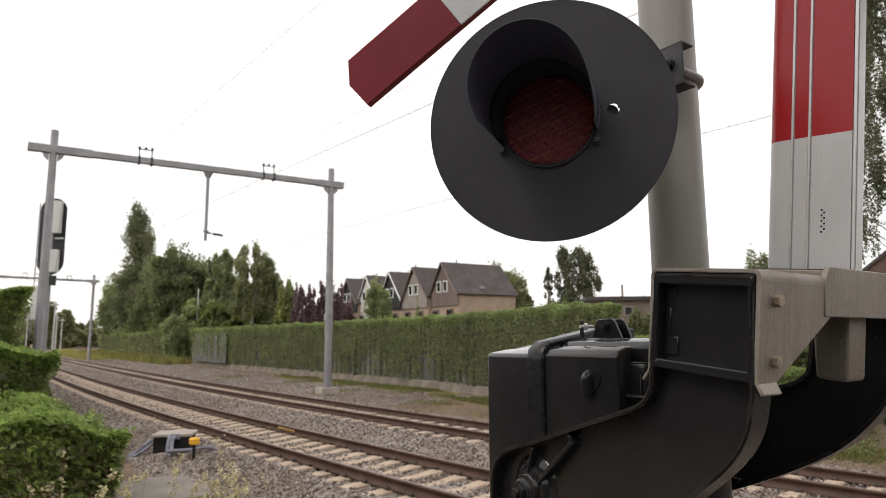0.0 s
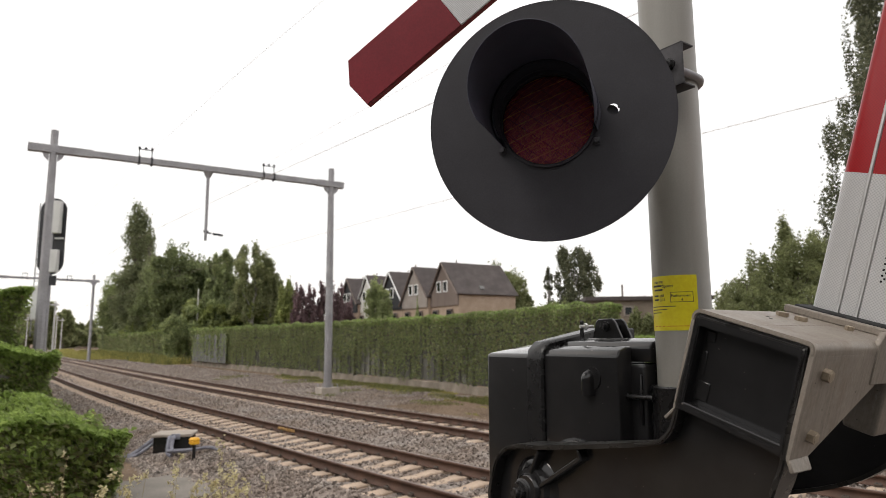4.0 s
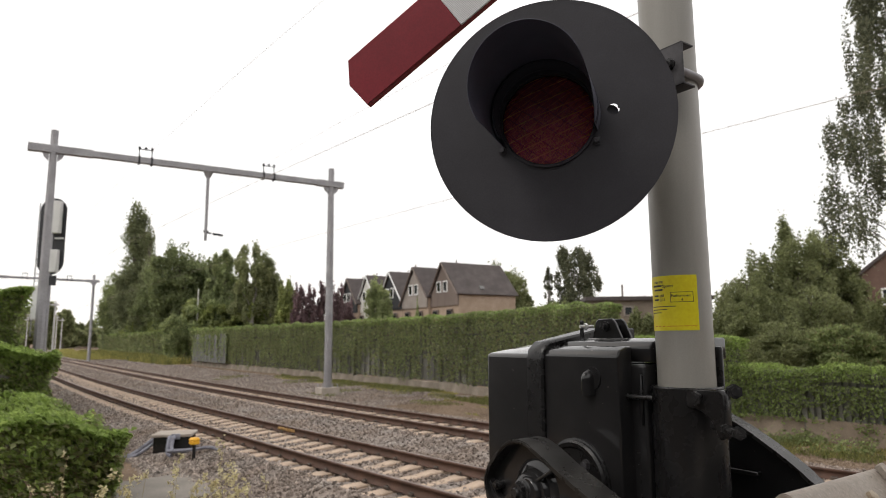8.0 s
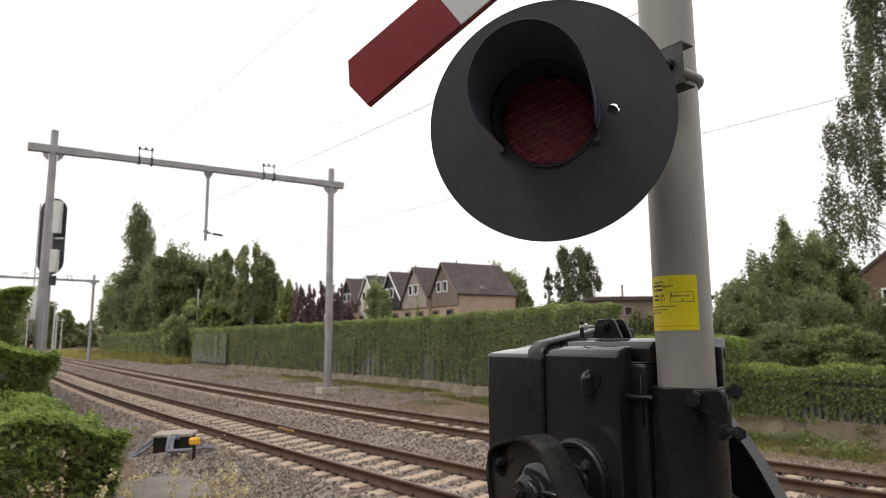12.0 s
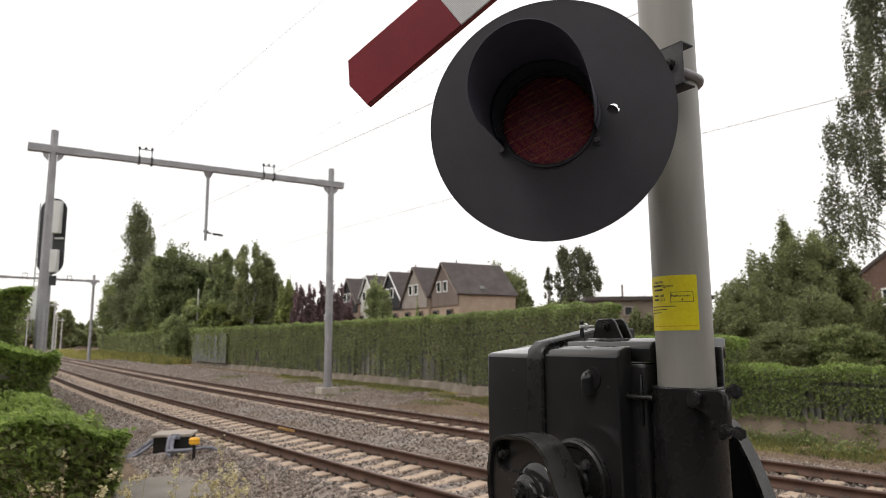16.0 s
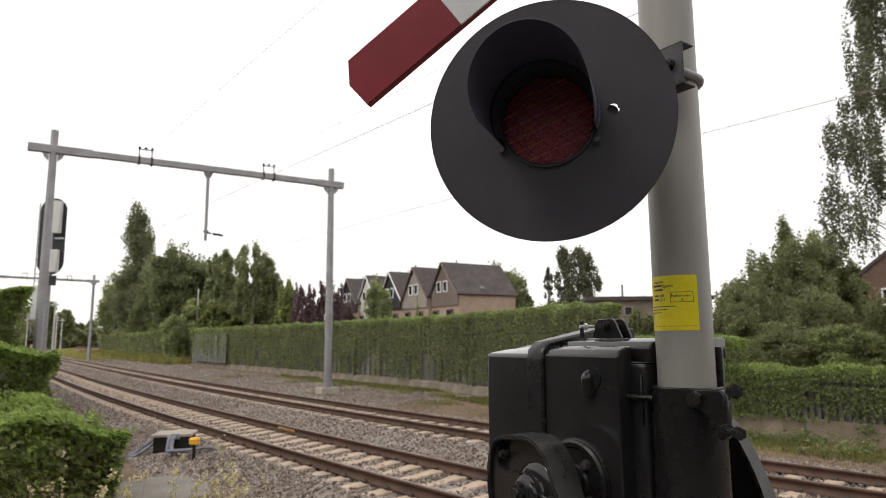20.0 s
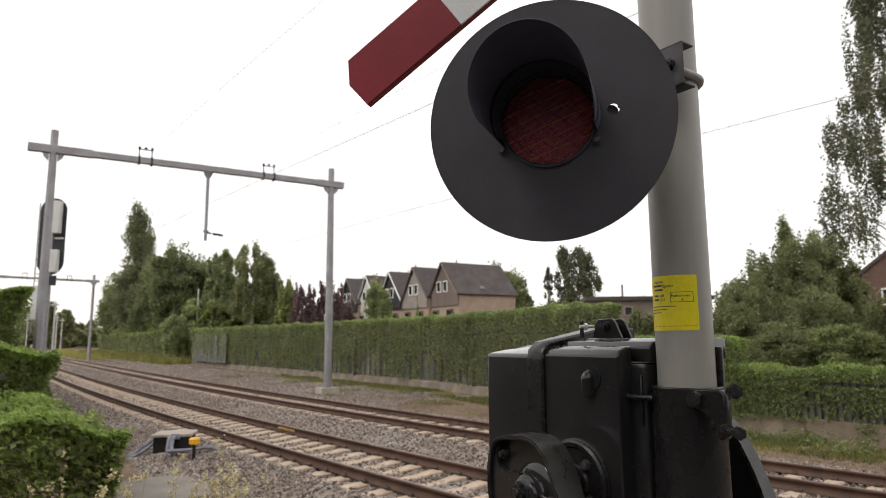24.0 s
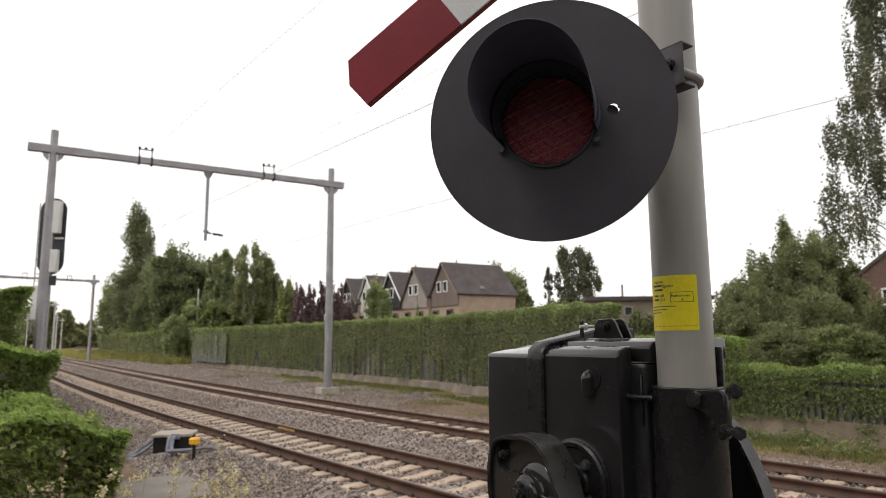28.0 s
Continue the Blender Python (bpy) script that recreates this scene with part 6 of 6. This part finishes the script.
plant("garden_tree", 1394, 366, 64, 31, "cone", M_GARDEN, 5500, 0.18, 94, "pointed dull green tree in the garden", 0.05)
plant("garden_tree", 1412, 408, 76, 30, "broad", M_GARDEN, 10500, 0.19, 40, "broad dull green tree in the garden", 0.12)
plant("garden_tree", 1462, 393, 40, 31, "broad", M_GARDEN, 4800, 0.18, 140, "airy olive green crown in the garden", 0.35)
plant("garden_tree", 1318, 478, 60, 29, "broad", M_GARDEN, 7500, 0.18, 41, "dull green tree beside the garden tree", 0.0)
plant("garden_tree", 1470, 452, 50, 33, "broad", M_GARDEN, 7000, 0.19, 42, "dull green tree in the garden", 0.0)
plant("bush", 1290, 520, 48, 27, "broad", M_GARDEN, 5200, 0.17, 43, "dense dull green bush", 0.0)
plant("bush", 1380, 560, 75, 24, "broad", M_GARDEN, 9000, 0.15, 44, "dense dull green bush above the low fence", 0.0)
plant("bush", 1480, 575, 75, 23, "broad", M_IVY, 9000, 0.15, 45, "dense green bush above the low fence", 0.0)
plant("bush", 1550, 590, 45, 22, "broad", M_IVY, 4800, 0.15, 46, "leafy green bush above the low fence", 0.0)
plant("bush", 1570, 515, 55, 27, "broad", M_GARDEN, 5200, 0.17, 47, "dull green bush beside the brick house", 0.0)
for i, (bearing, top, half, dep, mat) in enumerate(((204, 492, 26, 130, M_POPLAR), (222, 474, 44, 128, M_OAK), (268, 456, 46, 110, M_POPLAR), (308, 470, 44, 100, M_OAK), (350, 462, 44, 98, M_POPLAR), (392, 470, 46, 92, M_WOOD),
                                                (440, 484, 44, 90, M_BIRCH), (478, 500, 36, 86, M_WOOD), (378, 528, 36, 79, M_SPRING), (455, 520, 44, 80, M_SPRING), (292, 548, 34, 98, M_SPRING), (282, 452, 44, 99, M_WOOD), (368, 462, 40, 91, M_POPLAR), (228, 466, 34, 126, M_POPLAR), (415, 474, 44, 89, M_WOOD), (238, 556, 30, 124, M_OAK), (374, 446, 32, 96, M_WOOD), (384, 455, 30, 94, M_POPLAR), (350, 442, 36, 97, M_WOOD), (418, 480, 30, 93, M_BIRCH), (494, 500, 26, 84, M_WOOD))):
    plant("undergrowth_tree", bearing, top, half, dep, "round", mat, 4200, 0.5, 70 + i, "dull green tree in the wood behind the barrier", 0.0)
plant("garden_tree", 1342, 448, 46, 32, "broad", M_GARDEN, 7000, 0.19, 90, "olive green tree beside the garden tree", 0.05)
plant("garden_tree", 1296, 488, 44, 31, "broad", M_GARDEN, 6000, 0.18, 91, "dull green garden tree", 0.0)
plant("garden_tree", 1500, 462, 40, 30, "broad", M_GARDEN, 8000, 0.18, 92, "spreading olive green garden tree", 0.1)
plant("bush", 1425, 500, 75, 27, "broad", M_GARDEN, 9000, 0.16, 93, "deep dull green bush under the garden tree", 0.0)
bx, by = spot(1658, 21.0)
tree("birch", bx, by, 17.5, 3.2, "hang", M_BIRCHDARK, 30000, 0.15, 50, "tall birch with drooping branches beside the crossing", M_BARK, 0.34, 0.2, "")
for i, (bearing, top, half, dep) in enumerate(((90, 522, 12, 150), (120, 543, 16, 240), (150, 574, 26, 300), (60, 535, 30, 260), (180, 578, 24, 280), (105, 570, 24, 320), (20, 540, 50, 220), (112, 553, 18, 262), (136, 562, 20, 284), (166, 566, 16, 292), (128, 574, 30, 255), (158, 578, 26, 262), (98, 560, 20, 270))):
    # the paler birch leaves put haze into the far trees' colour
    plant("far_tree", bearing, top, half, dep, "round", M_BIRCH, 1500, 0.011 * dep, 60 + i, "distant grey green tree beside the line", 0.0, None, None, "far trees")

# rough grass along the barrier and the bend
def tufts(name, count, s0, s1, o0, o1, h, mat, seed, label, keep=-9.0, zz=None, foot=False):
    r = np.random.default_rng(seed)
    ss, oo = r.uniform(s0, s1, count), r.uniform(o0, o1, count)
    vs = []
    for s, o in zip(ss, oo):
        o = float(o) + (far_off(float(s)) if foot else 0.0)
        p = T(float(s), o, verge_z(o) - 0.02 if zz is None else zz)
        if noise.noise(Vector((p.x * 0.45, p.y * 0.45, seed))) < keep:
            continue
        a, b = r.uniform(0, 2 * pi), h * r.uniform(0.4, 1.3)
        w = 0.012 + 0.02 * h
        t = Vector((r.normal(0, 0.3) * b, r.normal(0, 0.3) * b, b))
        q = Vector((cos(a) * w, sin(a) * w, 0))
        vs += [p - q, p + q, p + t * 0.6 + q * 0.6, p + t]
    v = np.array(vs)
    return tagged(new(name, mesh_np(v, np.arange(len(v)).reshape(-1, 4), mat)), label, "grass", "", "stuff")


tufts("verge_grass", 60000, 1, 44, 8.4, 14.8, 0.13, M_GRASS, 2, "patchy short grass on the verge", 0.3)
tufts("verge_grass", 36000, -4, 12, 9.0, 10.9, 0.11, M_GRASS, 12, "short green grass beside the track", 0.06)
tufts("dry_grass", 26000, -4, 16, 8.8, 11.0, 0.085, M_STRAW, 14, "short dry grass on the verge", 0.08)
for i, (s_, o_, n_) in enumerate(((5.92, 10.6, 520), (3.2, 10.65, 300), (9.2, 11.5, 260), (13.5, 12.6, 200), (7.1, 10.4, 200), (4.6, 10.1, 240), (2.2, 10.2, 200), (5.1, 9.7, 160))):
    rg_ = np.random.default_rng(300 + i)
    q_ = rg_.normal(0, 1, (n_, 3)) * (0.30, 0.22, 0.13)
    q_[:, 2] = np.abs(q_[:, 2]) + 0.02
    wc = thing("weed_clump", Matrix.Translation(T(s_, o_, verge_z(o_))), "leafy green weed clump at the barrier's foot", "weed", "verge weeds")
    part("leaves", leaf_mesh(q_, 0.085, M_IVY, rg_, (0, 0, 0.6)), M_IVY, wc)["kind"] = "stuff"
tufts("verge_grass", 30000, 2, 44, -2.1, -0.3, 0.15, M_GRASS, 3, "grass at the foot of the barrier", 0.0, None, True)
tufts("dry_grass", 22000, 2, 40, -2.6, -0.3, 0.11, M_STRAW, 44, "dry grass at the foot of the barrier", 0.0, None, True)
tufts("meadow_grass", 21000, 70, 150, 12.2, 15.4, 0.85, M_GRASS, 34, "tall green grass in the bend", -0.05)
tufts("meadow_grass", 11000, 70, 150, 11.9, 15.4, 0.9, M_STRAW, 4, "tall yellow grass in the bend", -0.08)
tufts("meadow_grass", 16000, 98, 210, 7.9, 12.5, 0.6, M_STRAW, 24, "yellow green grass beside the far bend", -0.3)
tufts("near_grass", 3000, 13.5, 17, -4.0, -2.2, 0.22, M_GRASS, 6, "grass at the foot of the hedge", -0.02, -0.33)


# ---- houses behind the barrier ----
def house(x, y, width, length, ridge, eave_l, eave_r, wall, base, trim, label, seed, skylight=False):
    """A gabled terraced house; its gable looks along -x of its own frame, the ridge runs along x."""
    h = thing("house", Matrix.Translation((x, y, -0.4)) @ Matrix.Rotation(atan2(0.53, 0.85), 4, "Z"), label, "house", "terraced houses")
    w = width / 2

    def slab(outline, x0, x1):
        own = bmesh.new()
        f = own.faces.new([own.verts.new((x0, yy, zz)) for yy, zz in outline])
        for v in bmesh.ops.extrude_face_region(own, geom=[f])["geom"]:
            if isinstance(v, bmesh.types.BMVert):
                v.co.x = x1
        return own

    part("wall", slab([(-w, 0), (w, 0), (w, eave_l), (0, ridge - 0.25), (-w, eave_r)], 0.05, length), base, h, "", False)
    part("gable", slab([(-w + 0.02, 6.1), (w - 0.02, 6.1), (w - 0.02, eave_l), (0, ridge - 0.3), (-w + 0.02, eave_r)], -0.10, 0.05), wall, h, "clad gable wall", False)
    for sy, ev in ((1, eave_l), (-1, eave_r)):
        own = bmesh.new()
        a = Vector((0, 0, ridge))
        b = Vector((0, sy * (w + 0.25), ev - 0.25 * (ridge - ev) / w))
        nn = Vector((0, sy * (ridge - ev), w)).normalized() * 0.16
        f = own.faces.new([own.verts.new(p) for p in (a, b, b + nn, a + nn)])
        for v in bmesh.ops.extrude_face_region(own, geom=[f])["geom"]:
            if isinstance(v, bmesh.types.BMVert):
                v.co.x = length + 0.2
            else:
                pass
        for v in own.verts:
            if v.co.x < 1:
                v.co.x = -0.3
        roof = part("roof", own, M_TILE, h, "dark tiled roof slope", False)
        edge = bmesh.new()
        rod(Vector((-0.34, 0, ridge)), Vector((-0.34, b.y, b.z)), 0.10, None, 4, edge)
        part("verge_board", edge, trim, roof)
        if skylight and sy < 0:
            mid = a.lerp(b, 0.80) + nn
            sk = box(-0.3, 0.3, -0.25, 0.25, 0, 0.10)
            sk.transform(Matrix.Translation((length * 0.42, mid.y, mid.z)) @ Matrix.Rotation(atan2(ridge - ev, w), 4, "X"))
            part("skylight", sk, M_PANEL, roof, "small roof window")
    for wy, z0, z1, ww in ((-0.66, 7.60, 8.85, 0.86), (0.66, 7.60, 8.85, 0.86), (-1.45, 4.5, 5.75, 1.15), (1.45, 4.5, 5.75, 1.15)):
        fr = part("window", box(-0.20, -0.08, wy - ww / 2, wy + ww / 2, z0, z1), M_WHITE if z0 > 7 else M_CLAD, h, "white framed window" if z0 > 7 else "dark window in a brown frame")
        part("pane", box(-0.215, -0.19, wy - ww / 2 + 0.14, wy + ww / 2 - 0.14, z0 + 0.14, z1 - 0.14), M_PANE, fr)
    part("chimney", rod((length * 0.02 + seed * 0.4, 0, ridge - 0.2), (length * 0.02 + seed * 0.4, 0, ridge + 0.42), 0.07, None, 8), M_CLAD, h)
    if skylight:
        part("side_window", box(length * 0.42, length * 0.42 + 0.6, -w - 0.06, -w + 0.05, 4.3, 4.9), M_PANE, h)
    return h


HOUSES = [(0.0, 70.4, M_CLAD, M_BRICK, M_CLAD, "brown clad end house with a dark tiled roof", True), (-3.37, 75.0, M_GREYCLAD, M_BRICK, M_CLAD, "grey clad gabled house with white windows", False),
          (-6.6, 80.0, M_SIGNAL, M_BRICK, M_WHITE, "dark clad gabled house with white trim", False), (-10.0, 84.5, M_CREAM, M_CREAM, M_WHITE, "white gabled house behind a garden tree", False),
          (-13.1, 88.5, M_SIGNAL, M_BRICK, M_CLAD, "black clad gabled house at the row's end", False)]
for i, (x, y, wall, base, trim, label, sk) in enumerate(HOUSES):
    house(x, y, 6.1, 7.6, 10.85, 6.75, 7.45, wall, base, trim, label, (4, 0, 6, 3, 5)[i], sk)

flat = thing("flat_roofed_house", Matrix.Translation((9.4, 41.5, -0.4)) @ Matrix.Rotation(radians(-6), 4, "Z"), "low brown flat-roofed house behind the barrier", "house")
part("wall", box(0, 7.5, 0, 6, 0, 4.9), M_DULLBRICK, flat, "", False)
part("roof", box(-0.25, 7.75, -0.25, 6.25, 4.9, 5.15), M_TILE, flat, "thin dark roof edge", False)
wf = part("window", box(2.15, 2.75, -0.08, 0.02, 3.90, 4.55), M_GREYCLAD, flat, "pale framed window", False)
part("pane", box(2.25, 2.65, -0.1, -0.05, 4.0, 4.45), M_PANE, wf, "", False)
part("chimney", rod((2.3, 1.0, 5.1), (2.3, 1.0, 6.0), 0.06, None, 8), M_CLAD, flat)
part("chimney", box(4.7, 5.4, 0.6, 1.4, 5.1, 5.9), M_BRICK, flat, "", False)
bh = thing("brick_house", Matrix.Translation((24.9, 38.0, -0.4)) @ Matrix.Rotation(radians(-34), 4, "Z"), "red brick house half hidden by trees", "house")
part("wall", prism([(0, 0), (9, 0), (9, 6.2), (4.5, 10.0), (0, 6.2)], 0, 8), M_REDBRICK, bh, "", False)
for sx in (-1, 1):
    own = prism([(4.5, 10.22), (4.5, 10.0), (4.5 + sx * 4.75, 6.0), (4.5 + sx * 4.75, 6.22)], -0.12, 8.3)
    part("roof", own, M_TILE, bh, "", False)
for wx, wz in ((1.25, 4.3), (1.3, 2.9)):
    fr = part("window", box(wx - 0.4, wx + 0.4, -0.06, 0.02, wz, wz + 1.0), M_WHITE, bh, "white framed window")
    part("pane", box(wx - 0.3, wx + 0.3, -0.075, -0.05, wz + 0.1, wz + 0.9), M_PANE, fr)
shed = tagged(new("shed", mesh_of(box(-1.6, 1.6, -1.5, 1.5, 0, 2.0, 0.03), M_BRICK)), "small distant shed beside the line", "shed")
shed.matrix_world = Matrix.Translation((-60.5, 163.0, -0.4))
part("roof", box(-1.9, 1.9, -1.8, 1.8, 2.0, 2.35, 0.03), M_CREAM, shed, "pale flat roof")
lamp_post = thing("grey_post", Matrix.Translation((*spot(352, 79.0), -0.4)), "slim grey post among the trees", "post")
part("shaft", rod((0, 0, 0), (0, 0, 8.9), 0.09, 0.07, 10), M_CREAM, lamp_post)


# ---- what moves ----
PERIOD = 0.6651


def motions():
    """The arm swings down from 2.8 s on; the lamp unit turns to the front three times in two seconds."""
    swing = [(0.0, 0.0), (2.7, 0.0), (2.8, 0.1), (2.9, 0.45), (3.0, 1.1), (3.1, 1.9), (3.2, 3.0), (3.3, 4.4), (3.4, 5.9), (3.5, 7.46), (4.0, 11.4), (4.5, 15.6), (5.0, 19.7), (5.5, 23.7),
             (6.1, 28.5), (7.0, 35.3), (8.0, 43.0), (9.0, 50.6), (10.0, 58.2), (11.0, 65.4), (12.0, 72.5), (12.5, 76.1), (13.0, 79.7), (13.5, 83.0), (14.0, 84.0), (28.0, 84.0)]
    walk(arm, [(t, NEAR @ pose(0, 0, 0, 0, START + a)) for t, a in swing])
    # the poplars and a birch stir a little in the wind
    for ob, amp, lag in breeze:
        still = ob.matrix_world.copy()
        walk(ob, [(t, still @ pose(0, 0, 0, 0.10 * amp * sin(0.9 * t + lag), amp * (0.6 * sin(0.55 * t + lag) + 0.4 * sin(1.7 * t)), 0)) for t in [0.7 * k for k in range(41)]])
    away = 164.0
    rows = [(0.0, away)]
    one = 1.0 / FPS
    for k in range(43):
        on, off = 0.166 + PERIOD * k, 0.580 + PERIOD * k
        for t, a in ((on - one, away), (on, away * 0.5), (on + one, 0.0), (off, 0.0), (off + one, away * 0.5), (off + 2 * one, away)):
            if 0.0 < t < 28.0:
                rows.append((t, a))
    rows.append((28.0, away))
    keyed = {}
    for t, a in rows:
        keyed[frame(t)] = (t, a)
    walk(lamp, [(t, pose(*LAMP_AT, 0, 0, a)) for t, a in keyed.values()])


motions()
